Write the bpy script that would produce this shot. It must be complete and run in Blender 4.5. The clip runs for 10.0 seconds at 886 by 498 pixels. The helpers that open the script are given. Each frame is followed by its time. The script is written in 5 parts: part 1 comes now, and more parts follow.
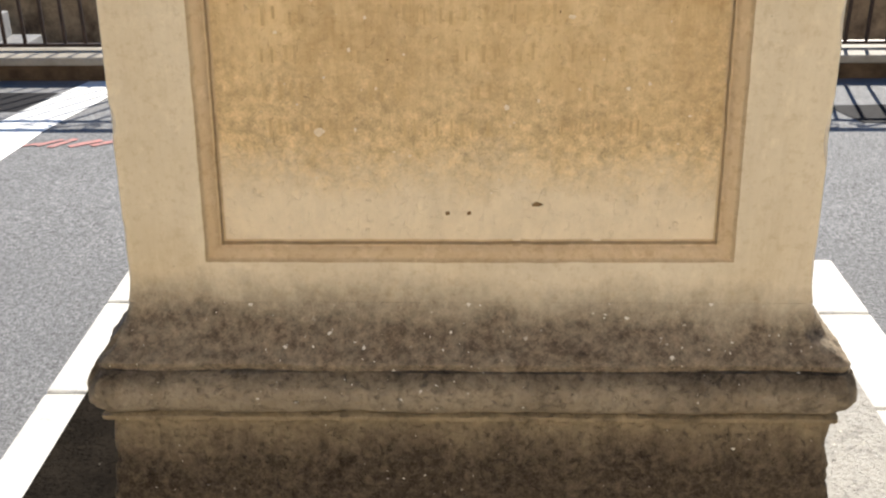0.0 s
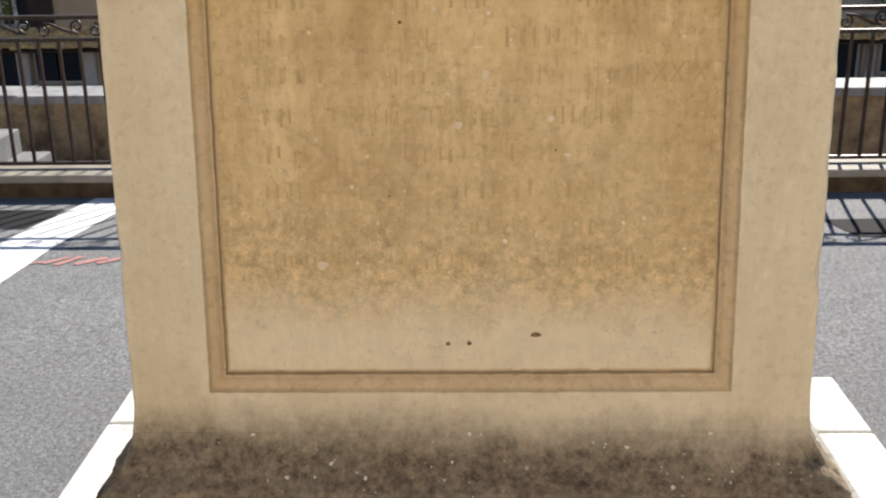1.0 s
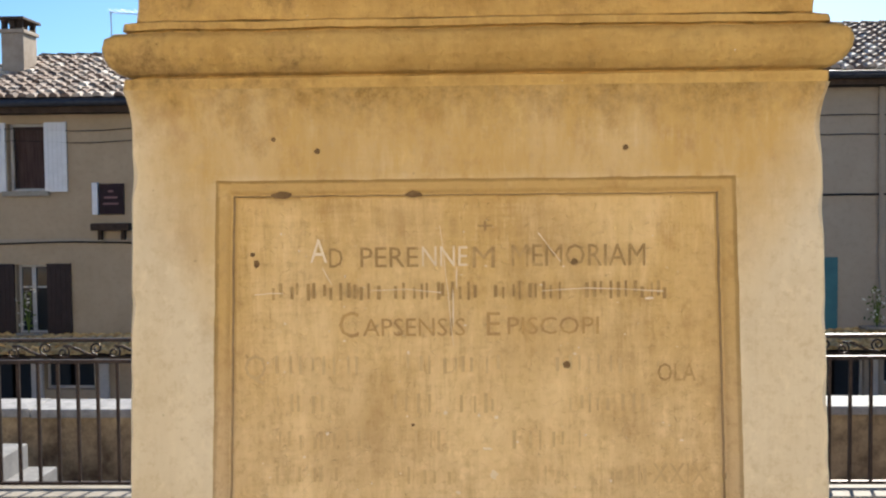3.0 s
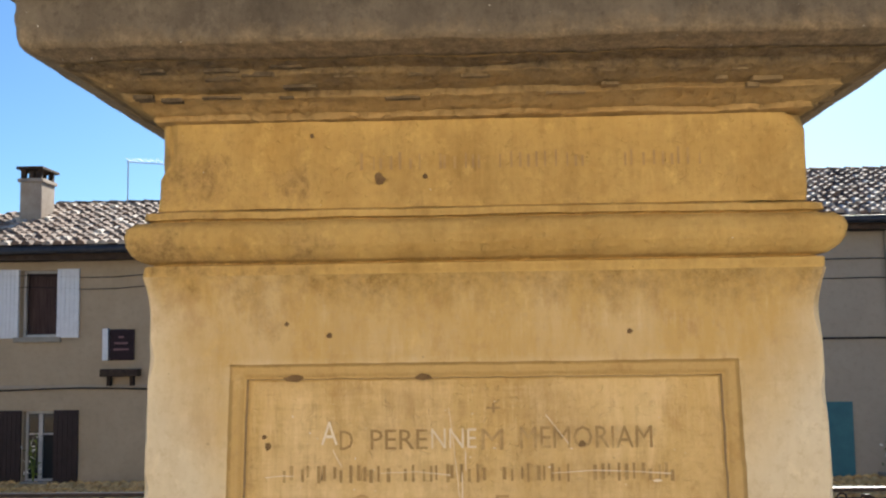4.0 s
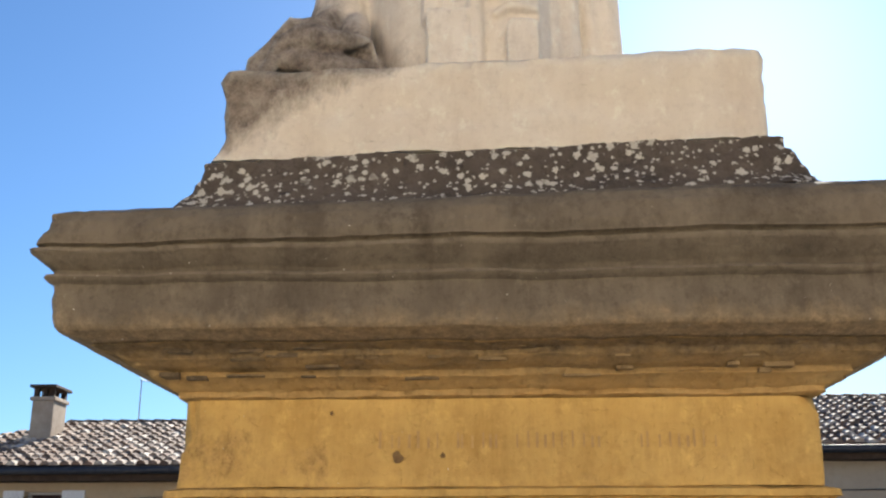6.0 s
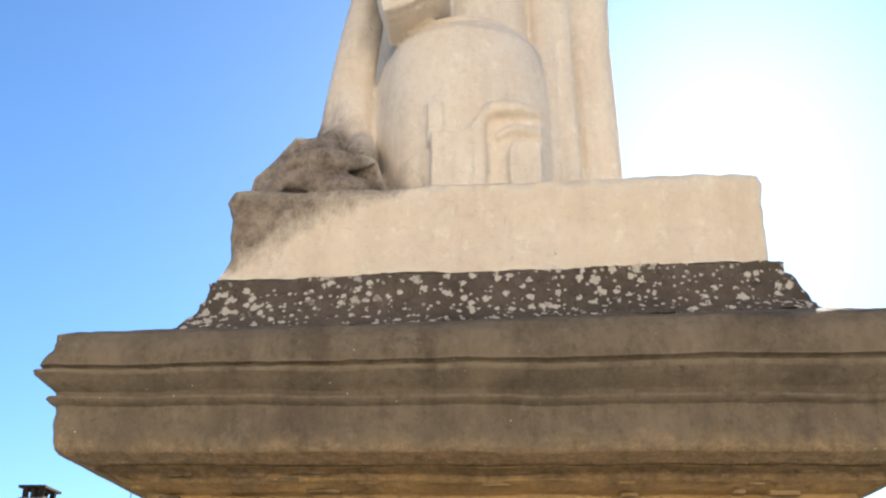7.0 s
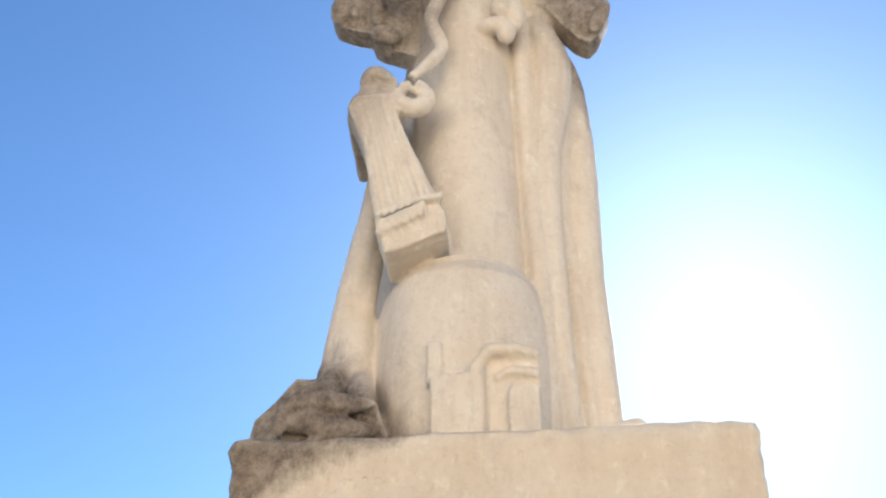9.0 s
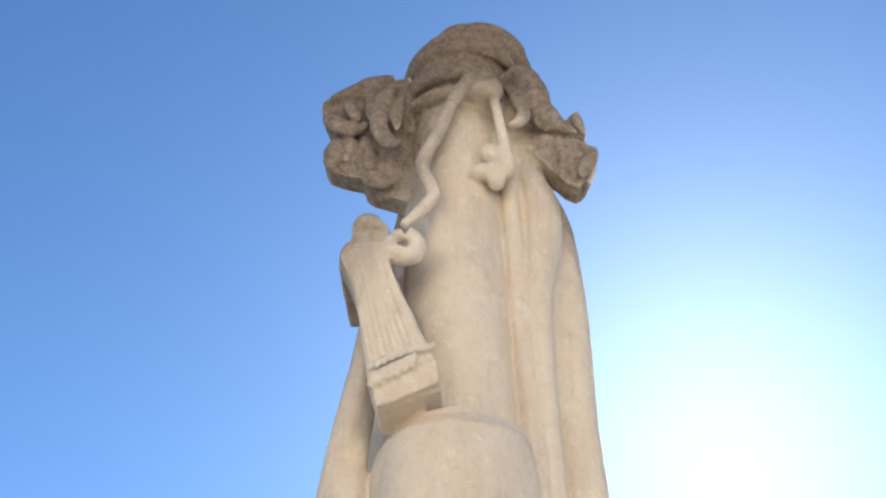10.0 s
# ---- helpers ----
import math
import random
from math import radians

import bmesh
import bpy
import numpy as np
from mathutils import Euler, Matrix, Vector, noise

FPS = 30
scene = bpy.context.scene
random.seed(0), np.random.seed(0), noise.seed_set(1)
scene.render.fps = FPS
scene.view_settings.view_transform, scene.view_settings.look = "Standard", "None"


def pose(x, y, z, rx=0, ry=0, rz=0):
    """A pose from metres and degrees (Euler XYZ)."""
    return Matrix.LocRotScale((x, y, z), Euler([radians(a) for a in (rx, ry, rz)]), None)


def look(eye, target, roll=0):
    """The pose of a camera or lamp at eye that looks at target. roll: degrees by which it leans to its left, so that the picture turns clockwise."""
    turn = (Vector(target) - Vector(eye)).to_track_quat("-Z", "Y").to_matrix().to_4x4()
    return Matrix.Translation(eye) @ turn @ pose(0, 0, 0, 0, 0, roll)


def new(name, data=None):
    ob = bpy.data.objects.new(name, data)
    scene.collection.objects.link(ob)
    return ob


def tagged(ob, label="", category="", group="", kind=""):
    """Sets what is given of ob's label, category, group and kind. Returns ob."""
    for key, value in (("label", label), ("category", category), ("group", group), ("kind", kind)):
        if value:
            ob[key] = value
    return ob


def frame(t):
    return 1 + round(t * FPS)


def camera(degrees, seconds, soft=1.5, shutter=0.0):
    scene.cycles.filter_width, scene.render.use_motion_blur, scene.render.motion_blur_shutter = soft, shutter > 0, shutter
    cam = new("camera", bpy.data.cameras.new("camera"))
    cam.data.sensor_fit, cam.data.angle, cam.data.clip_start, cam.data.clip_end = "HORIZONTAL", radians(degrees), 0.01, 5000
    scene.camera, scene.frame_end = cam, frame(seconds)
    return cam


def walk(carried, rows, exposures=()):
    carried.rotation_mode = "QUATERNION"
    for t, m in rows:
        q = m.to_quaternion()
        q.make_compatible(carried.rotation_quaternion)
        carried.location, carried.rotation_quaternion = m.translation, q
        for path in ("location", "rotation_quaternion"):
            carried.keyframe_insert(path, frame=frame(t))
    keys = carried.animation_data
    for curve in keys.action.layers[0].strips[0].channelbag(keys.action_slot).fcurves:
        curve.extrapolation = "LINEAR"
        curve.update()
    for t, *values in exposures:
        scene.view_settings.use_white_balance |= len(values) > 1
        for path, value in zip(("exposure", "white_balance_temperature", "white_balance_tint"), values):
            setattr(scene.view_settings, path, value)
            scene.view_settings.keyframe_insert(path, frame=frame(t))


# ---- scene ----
# camera
cam = camera(46.16, 10.0, soft=2.2)
# seconds, x, y, z, yaw, pitch, roll
ROWS = [
    (0.0, -0.0091, 0.0218, 1.6105, 1.344, -24.929, 0.549),
    (0.5, -0.0070, 0.0170, 1.6309, 1.351, -22.053, 0.700),
    (1.0, -0.0056, 0.0042, 1.6592, 1.362, -18.996, 0.814),
    (1.5, -0.0112, -0.0085, 1.6972, 1.481, -15.382, 0.511),
    (2.0, -0.0117, -0.0190, 1.7502, 1.452, -11.293, 1.051),
    (2.5, -0.0105, -0.0340, 1.7967, 1.601, -6.916, 0.577),
    (4.0, -0.0044, -0.1016, 1.9026, 2.336, 5.112, 0.746),
    (4.5, -0.0071, -0.1070, 1.9372, 2.615, 8.616, 0.634),
    (5.0, -0.0077, -0.1196, 1.9647, 2.897, 11.828, 0.819),
    (5.5, -0.0059, -0.1379, 1.9796, 3.095, 14.522, 0.324),
    (7.0, -0.0207, -0.1804, 2.0335, 2.609, 22.492, -0.380),
    (7.5, -0.0160, -0.1861, 2.0456, 2.575, 25.399, -0.204),
    (8.0, -0.0121, -0.2049, 2.0685, 2.257, 27.756, -0.275),
    (8.5, -0.0176, -0.2325, 2.0903, 2.113, 30.380, -0.526),
    (9.0, -0.0162, -0.2635, 2.1422, 2.735, 32.316, -0.117),
    (9.5, -0.0225, -0.2980, 2.1908, 2.567, 34.833, 0.160),
    (10.0, -0.0282, -0.3065, 2.2187, 2.232, 38.618, 0.459),
]
walk(cam, [(t, pose(x, y, z, 90 + pitch, roll, yaw)) for t, x, y, z, yaw, pitch, roll in ROWS],
     exposures=[(0.0, 1.47), (0.7, 1.36), (1.5, 1.26), (2.0, 1.44), (2.5, 1.54), (4.0, 1.44), (5.0, 1.5), (5.5, 1.4), (7.0, 1.8), (9.0, 1.75), (10.0, 1.6)])

# world and sun
SUN_ELEV, SUN_AZ = radians(28.2), radians(14.5)   # the sun stands behind the statue, right of +y
world = bpy.data.worlds.new("sky")
scene.world = world
world.use_nodes = True
wn = world.node_tree.nodes
sky = wn.new("ShaderNodeTexSky")
sky.sky_type = "NISHITA"
sky.sun_disc = False
sky.sun_elevation = SUN_ELEV
sky.sun_rotation = SUN_AZ
sky.dust_density = 0.45
sky.air_density = 1.0
sky.ozone_density = 7.5
wn["Background"].inputs["Strength"].default_value = 0.054
tint = wn.new("ShaderNodeMix")
tint.data_type, tint.blend_type = "RGBA", "MULTIPLY"
tint.inputs[0].default_value = 1.0
tint.inputs[7].default_value = (0.88, 1.01, 1.05, 1)
world.node_tree.links.new(sky.outputs["Color"], tint.inputs[6])
world.node_tree.links.new(tint.outputs[2], wn["Background"].inputs["Color"])
sun_data = bpy.data.lights.new("sun", "SUN")
sun_data.energy = 5.0
sun_data.angle = radians(0.53)
sun_data.color = (1.0, 0.94, 0.84)
sun = new("sun", sun_data)
sun_way = Vector((math.sin(SUN_AZ) * math.cos(SUN_ELEV), math.cos(SUN_AZ) * math.cos(SUN_ELEV), math.sin(SUN_ELEV)))
sun.matrix_world = look((6, 20, 14), Vector((6, 20, 14)) - sun_way)


# materials
def material(name, rough=0.85, metal=0.0):
    m = bpy.data.materials.new(name)
    m.use_nodes = True
    b = m.node_tree.nodes["Principled BSDF"]
    b.inputs["Roughness"].default_value = rough
    b.inputs["Metallic"].default_value = metal
    return m, m.node_tree, b


def add(nt, kind, **settings):
    n = nt.nodes.new(kind)
    for key, value in settings.items():
        if key in n.inputs:
            n.inputs[key].default_value = value
    return n


def noise_fac(nt, co, scale, detail=6.0, rough=0.6, stretch=(1, 1, 1), offset=(0, 0, 0)):
    mp = nt.nodes.new("ShaderNodeMapping")
    mp.inputs["Scale"].default_value = stretch
    mp.inputs["Location"].default_value = offset
    nt.links.new(co, mp.inputs["Vector"])
    n = nt.nodes.new("ShaderNodeTexNoise")
    n.inputs["Scale"].default_value = scale
    n.inputs["Detail"].default_value = detail
    n.inputs["Roughness"].default_value = rough
    nt.links.new(mp.outputs["Vector"], n.inputs["Vector"])
    return n.outputs["Fac"]


def ramp(nt, fac, stops):
    r = nt.nodes.new("ShaderNodeValToRGB")
    e = r.color_ramp.elements
    e[0].position, e[0].color = stops[0][0], (*stops[0][1], 1)
    e[1].position, e[1].color = stops[-1][0], (*stops[-1][1], 1)
    for p, c in stops[1:-1]:
        x = e.new(p)
        x.color = (*c, 1)
    nt.links.new(fac, r.inputs["Fac"])
    return r.outputs["Color"]


def mask(nt, fac, lo, hi):
    m = nt.nodes.new("ShaderNodeMapRange")
    m.inputs["From Min"].default_value = lo
    m.inputs["From Max"].default_value = hi
    nt.links.new(fac, m.inputs["Value"])
    return m.outputs["Result"]


def maths(nt, op, a, b):
    n = nt.nodes.new("ShaderNodeMath")
    n.operation = op
    for i, v in enumerate((a, b)):
        if isinstance(v, (int, float)):
            n.inputs[i].default_value = v
        else:
            nt.links.new(v, n.inputs[i])
    return n.outputs["Value"]


def blend(nt, fac, a, b, mode="MIX"):
    n = nt.nodes.new("ShaderNodeMix")
    n.data_type = "RGBA"
    n.blend_type = mode
    for i, v in ((0, fac), (6, a), (7, b)):
        if isinstance(v, (int, float)):
            n.inputs[i].default_value = v
        elif isinstance(v, tuple):
            n.inputs[i].default_value = (*v, 1)
        else:
            nt.links.new(v, n.inputs[i])
    return n.outputs[2]


def bump(nt, bsdf, height, strength, distance):
    n = nt.nodes.new("ShaderNodeBump")
    n.inputs["Strength"].default_value = strength
    n.inputs["Distance"].default_value = distance
    nt.links.new(height, n.inputs["Height"])
    nt.links.new(n.outputs["Normal"], bsdf.inputs["Normal"])


def place(nt):
    return nt.nodes.new("ShaderNodeNewGeometry").outputs["Position"]


def axis(nt, co, which):
    s = nt.nodes.new("ShaderNodeSeparateXYZ")
    nt.links.new(co, s.inputs["Vector"])
    return s.outputs[which]


def spots(nt, co, scale, size, jitter=1.0):
    """Round lichen spots: 1 inside, 0 outside."""
    v = nt.nodes.new("ShaderNodeTexVoronoi")
    v.inputs["Scale"].default_value = scale
    v.inputs["Randomness"].default_value = jitter
    nt.links.new(co, v.inputs["Vector"])
    wob = noise_fac(nt, co, scale * 4, 3)
    d = maths(nt, "ADD", v.outputs["Distance"], maths(nt, "MULTIPLY", maths(nt, "SUBTRACT", wob, 0.3), 0.7))
    keep = mask(nt, axis(nt, v.outputs["Color"], "X"), 0.35, 0.36)
    return maths(nt, "MULTIPLY", mask(nt, d, size + 0.14, size + 0.10), keep)


def stone(name, pale, mid, dark, streak=0.5, tone_zones=(), lichen=(), coarse=0.35, pale_foot=None, wash=None, flecks=0.5,
          mottle=1.0, hatch=0.0, worn=0.35, pitted=0.0, veil=0.0):
    """Weathered limestone. tone_zones: rows of colour, direction, from, to, wander: where a dirt crust or another tone
    sets in.
    hatch: tooling marks; worn: paler rubbed arrises; pitted: small dark spots;
    veil: pale upright runs."""
    m, nt, b = material(name, 0.92)
    b.inputs["Specular IOR Level"].default_value = 0.12 if coarse < 0.9 else 0.0
    co = place(nt)
    broad = noise_fac(nt, co, 3.2, 5, 0.6)
    col = ramp(nt, broad, [(0.3, mid), (0.52, pale), (0.72, mid)])
    rain = noise_fac(nt, co, 9.0, 5, 0.65, (1, 1, 0.16))
    col = blend(nt, maths(nt, "MULTIPLY", mask(nt, rain, 0.46, 0.74), streak), col, dark)
    mott = noise_fac(nt, co, 19, 6, 0.7, (1, 1, 0.7), (5, 2, 9))
    col = blend(nt, maths(nt, "MULTIPLY", mask(nt, mott, 0.45, 0.68), 0.5 * mottle), col, mid)
    col = blend(nt, maths(nt, "MULTIPLY", mask(nt, mott, 0.46, 0.3), 0.35 * mottle), col, dark)
    grain = noise_fac(nt, co, 60, 6, 0.75)
    col = blend(nt, maths(nt, "MULTIPLY", mask(nt, grain, 0.5, 0.75), 0.45 * mottle), col, dark)
    light = noise_fac(nt, co, 38, 5, 0.7, (1, 1, 0.8), (3, 1, 7))
    paler = tuple(min(0.85, 1.3 * c) for c in pale)
    col = blend(nt, maths(nt, "MULTIPLY", mask(nt, light, 0.56, 0.72), flecks), col, paler)
    if wash:
        colour, lo, hi, wander = wash
        side = nt.nodes.new("ShaderNodeMath")
        side.operation = "ABSOLUTE"
        nt.links.new(maths(nt, "SUBTRACT", axis(nt, co, "X"), -0.011), side.inputs[0])
        v = maths(nt, "ADD", axis(nt, co, "Z"), maths(nt, "MULTIPLY", maths(nt, "SUBTRACT", noise_fac(nt, co, 4, 5, 0.6), 0.5), wander))
        v = maths(nt, "SUBTRACT", v, maths(nt, "MULTIPLY", mask(nt, side.outputs["Value"], 0.41, 0.55), 0.24))
        col = blend(nt, maths(nt, "MULTIPLY", mask(nt, v, lo, hi), 0.82), col, ramp(nt, mott, [(0.3, (0.8 * colour[0], 0.72 * colour[1], 0.62 * colour[2])), (0.46, colour), (0.58, colour), (0.74, (1.22 * colour[0], 1.3 * colour[1], 1.6 * colour[2]))]))
        col = blend(nt, maths(nt, "MULTIPLY", mask(nt, grain, 0.52, 0.72), 0.4), col, dark)
    if veil:
        runs = maths(nt, "MULTIPLY", mask(nt, noise_fac(nt, co, 7, 6, 0.7, (1, 1, 0.28), (1, 6, 3)), 0.47, 0.66), veil)
        col = blend(nt, runs, col, paler)
        blot = maths(nt, "MULTIPLY", mask(nt, noise_fac(nt, co, 3.6, 7, 0.7, (1, 1, 0.8), (7, 2, 5)), 0.5, 0.68), veil)
        col = blend(nt, blot, col, dark)
    tool = None
    if hatch:
        tool = maths(nt, "ADD", maths(nt, "MULTIPLY", noise_fac(nt, co, 95, 4, 0.7, (1, 1, 0.09)), 0.65), maths(nt, "MULTIPLY", noise_fac(nt, co, 80, 4, 0.7, (0.12, 0.12, 1), (2, 4, 1)), 0.35))
        where = mask(nt, noise_fac(nt, co, 6, 3, 0.6, (1, 1, 1), (9, 3, 2)), 0.34, 0.58)
        col = blend(nt, maths(nt, "MULTIPLY", maths(nt, "MULTIPLY", mask(nt, tool, 0.52, 0.66), where), hatch), col, dark)
        col = blend(nt, maths(nt, "MULTIPLY", maths(nt, "MULTIPLY", mask(nt, tool, 0.48, 0.34), where), 0.8 * hatch), col, paler)
    for colour, (wx, wy, wz), lo, hi, wander in tone_zones:
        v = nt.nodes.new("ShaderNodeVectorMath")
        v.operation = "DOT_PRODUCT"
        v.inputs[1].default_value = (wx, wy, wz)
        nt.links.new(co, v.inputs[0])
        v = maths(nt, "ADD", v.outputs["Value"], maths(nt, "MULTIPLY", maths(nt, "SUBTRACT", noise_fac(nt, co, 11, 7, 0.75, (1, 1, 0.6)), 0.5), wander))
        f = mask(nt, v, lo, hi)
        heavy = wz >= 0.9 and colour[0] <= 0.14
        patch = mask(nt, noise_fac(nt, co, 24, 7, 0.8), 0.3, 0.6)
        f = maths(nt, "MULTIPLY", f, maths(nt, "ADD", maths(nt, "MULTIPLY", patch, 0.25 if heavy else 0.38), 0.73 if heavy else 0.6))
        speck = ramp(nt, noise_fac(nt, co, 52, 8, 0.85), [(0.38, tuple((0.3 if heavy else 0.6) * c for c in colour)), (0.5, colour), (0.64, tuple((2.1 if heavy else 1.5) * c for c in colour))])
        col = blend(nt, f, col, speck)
    if pale_foot:
        z = axis(nt, co, "Z")
        edge = maths(nt, "ADD", z, maths(nt, "MULTIPLY", noise_fac(nt, co, 7, 8, 0.8), -0.26))
        col = blend(nt, mask(nt, edge, pale_foot[1] + 0.05, pale_foot[1] - 0.05), col, blend(nt, mask(nt, mott, 0.35, 0.65), pale_foot[0], tuple(0.86 * c for c in pale_foot[0])))
    if pitted:
        hole = maths(nt, "MULTIPLY", spots(nt, co, 42, 0.02), mask(nt, noise_fac(nt, co, 9, 3, 0.5, (1, 1, 1), (4, 8, 1)), 0.42, 0.5))
        col = blend(nt, maths(nt, "MULTIPLY", hole, pitted), col, tuple(0.35 * c for c in dark))
    if worn:
        arris = mask(nt, nt.nodes.new("ShaderNodeNewGeometry").outputs["Pointiness"], 0.515, 0.58)
        col = blend(nt, maths(nt, "MULTIPLY", maths(nt, "MULTIPLY", arris, mask(nt, mott, 0.38, 0.55)), worn), col, paler)
    for colour, scale, size, zone in lichen:
        s = spots(nt, co, scale, size)
        gate = mask(nt, noise_fac(nt, co, 7, 3, 0.5), zone, zone + 0.06)
        col = blend(nt, maths(nt, "MULTIPLY", s, gate), col, colour)
    nt.links.new(col, b.inputs["Base Color"])
    pits = mask(nt, noise_fac(nt, co, 85, 5, 0.6), 0.28, 0.45)
    h = maths(nt, "ADD", maths(nt, "MULTIPLY", grain, 0.6), maths(nt, "MULTIPLY", pits, 0.5))
    h = maths(nt, "ADD", h, maths(nt, "MULTIPLY", noise_fac(nt, co, 18, 5, 0.6), 0.8))
    if tool is not None:
        h = maths(nt, "ADD", h, maths(nt, "MULTIPLY", tool, 1.2 * hatch))
    bump(nt, b, h, coarse, 0.008 if coarse > 0.7 else 0.006)
    return m


Z = (0, 0, 1)
LICHEN = (0.66, 0.60, 0.50)
M_DIE = stone("tan_limestone", (0.66, 0.56, 0.40), (0.63, 0.52, 0.35), (0.47, 0.35, 0.20), 0.25,
              [((0.125, 0.092, 0.061), (0.03, 0, 1), 0.838, 0.752, 0.13), ((0.36, 0.22, 0.07), Z, 1.93, 2.03, 0.35)], coarse=0.3, wash=((0.53, 0.32, 0.075), 1.60, 1.84, 0.4), flecks=0.35, mottle=0.8, hatch=0.2, pitted=0.5, veil=0.22)
M_PANEL = stone("ochre_panel_stone", (0.66, 0.49, 0.27), (0.58, 0.41, 0.20), (0.36, 0.225, 0.09), 0.55,
                [((0.59, 0.435, 0.235), Z, 1.30, 1.05, 0.6)], ((LICHEN, 30, 0.02, 0.5), (LICHEN, 75, 0.03, 0.45)), 0.6,
                ((0.77, 0.635, 0.435), 0.88), ((0.60, 0.40, 0.15), 1.38, 1.78, 0.6), 0.7, mottle=0.9, hatch=0.5, pitted=0.4, veil=0.5)
# Plinth turns darker below about z 0.6, with a ragged edge.
M_BASE = stone("dark_plinth_stone", (0.33, 0.255, 0.155), (0.25, 0.185, 0.115), (0.08, 0.06, 0.04), 0.6,
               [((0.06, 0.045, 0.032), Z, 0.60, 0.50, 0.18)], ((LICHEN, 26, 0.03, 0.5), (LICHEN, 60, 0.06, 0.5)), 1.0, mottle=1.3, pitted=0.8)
# Torus turns darker up towards the groove at its top.
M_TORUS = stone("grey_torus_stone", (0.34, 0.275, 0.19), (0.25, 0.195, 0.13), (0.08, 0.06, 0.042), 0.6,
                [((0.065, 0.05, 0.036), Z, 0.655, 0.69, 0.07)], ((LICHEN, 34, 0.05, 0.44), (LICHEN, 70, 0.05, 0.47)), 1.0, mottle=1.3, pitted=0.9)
M_BASE2 = stone("blackened_sweep_stone", (0.66, 0.56, 0.40), (0.61, 0.50, 0.335), (0.45, 0.335, 0.20), 0.25,
                [((0.125, 0.092, 0.061), (0.03, 0, 1), 0.838, 0.752, 0.13)], ((LICHEN, 30, 0.10, 0.42), (LICHEN, 60, 0.10, 0.44)), 0.35, flecks=0.35, mottle=0.6, hatch=0.18, pitted=0.9, worn=0.1)
# Inner groove line: dirt and recess shade together in one dark colour.
M_FRAME_STONE = stone("groove_dirt_and_shade", (0.46, 0.335, 0.19), (0.37, 0.26, 0.135), (0.22, 0.145, 0.07), 0.6, coarse=0.4)
M_BAND = stone("stained_frame_moulding", (0.60, 0.45, 0.275), (0.54, 0.39, 0.22), (0.38, 0.255, 0.125), 0.4, coarse=0.35, wash=((0.54, 0.35, 0.12), 1.3, 1.7, 0.4), flecks=0.5)
# Outer groove line: the step's soft shade put into the colour.
M_GROOVE = stone("soft_groove_shade", (0.56, 0.43, 0.265), (0.50, 0.37, 0.21), (0.33, 0.225, 0.11), 0.6, coarse=0.4, wash=((0.44, 0.28, 0.09), 1.2, 1.7, 0.4))
M_FOOT_DARK = stone("black_footing_stone", (0.022, 0.018, 0.014), (0.013, 0.011, 0.009), (0.004, 0.0035, 0.003), 0.4, (), ((LICHEN, 24, 0.0, 0.5),), 1.0, mottle=1.4, worn=0, pitted=0.9)
M_NECK = stone("orange_limestone", (0.55, 0.36, 0.125), (0.49, 0.295, 0.088), (0.29, 0.165, 0.05), 0.6, [((0.37, 0.23, 0.085), (0.25, 0, 0.4), 0.72, 0.55, 1.5)], ((LICHEN, 60, 0.02, 0.48),), 0.6, flecks=0.6, hatch=0.25, worn=0.6, pitted=0.5, veil=0.35)
M_BED = stone("eroded_orange_limestone", (0.50, 0.33, 0.14), (0.43, 0.265, 0.10), (0.2, 0.12, 0.05), 0.5,
              [((0.15, 0.11, 0.07), Z, 2.295, 2.345, 0.09)], (), 0.9, worn=0.6, pitted=0.5)
M_FLAKE = stone("scaling_brown_limestone", (0.33, 0.23, 0.12), (0.26, 0.175, 0.085), (0.12, 0.08, 0.045), 0.6, [((0.12, 0.09, 0.06), (1, 0, 0), 0.0, -0.4, 1.4)], coarse=0.8, worn=0)
M_CAP = stone("blackened_cap_stone", (0.195, 0.155, 0.108), (0.135, 0.106, 0.075), (0.045, 0.035, 0.026), 0.6,
              [((0.26, 0.185, 0.105), Z, 2.395, 2.36, 0.10), ((0.21, 0.168, 0.113), (0.6, 0, 0.2), 0.1, -0.3, 1.6)], ((LICHEN, 40, 0.02, 0.52), (LICHEN, 65, 0.03, 0.5)), 0.55, mottle=1.2, worn=0.6, veil=0.45)
M_SLOPE = stone("lichen_slope_stone", (0.15, 0.12, 0.095), (0.105, 0.085, 0.068), (0.04, 0.032, 0.026), 0.4, (),
                (((0.52, 0.47, 0.39), 27, 0.26, 0.40), ((0.55, 0.50, 0.42), 46, 0.32, 0.36), ((0.50, 0.45, 0.38), 75, 0.28, 0.30)), 0.9)
M_BLOCK = stone("cream_block_stone", (0.73, 0.635, 0.51), (0.68, 0.57, 0.44), (0.48, 0.375, 0.28), 0.35,
                [((0.14, 0.105, 0.08), (1, 0, -2), -5.98, -6.14, 0.5)], coarse=0.6, mottle=0.7)
# Darker tone over the top, both sleeves and the heap at the left foot.
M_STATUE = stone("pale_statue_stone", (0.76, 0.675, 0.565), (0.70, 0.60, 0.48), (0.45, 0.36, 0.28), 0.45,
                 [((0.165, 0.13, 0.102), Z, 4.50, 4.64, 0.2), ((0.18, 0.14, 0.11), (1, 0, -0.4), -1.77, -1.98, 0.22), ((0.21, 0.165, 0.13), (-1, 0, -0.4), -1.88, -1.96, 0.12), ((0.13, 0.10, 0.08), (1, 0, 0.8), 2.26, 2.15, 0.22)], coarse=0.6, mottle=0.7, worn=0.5)
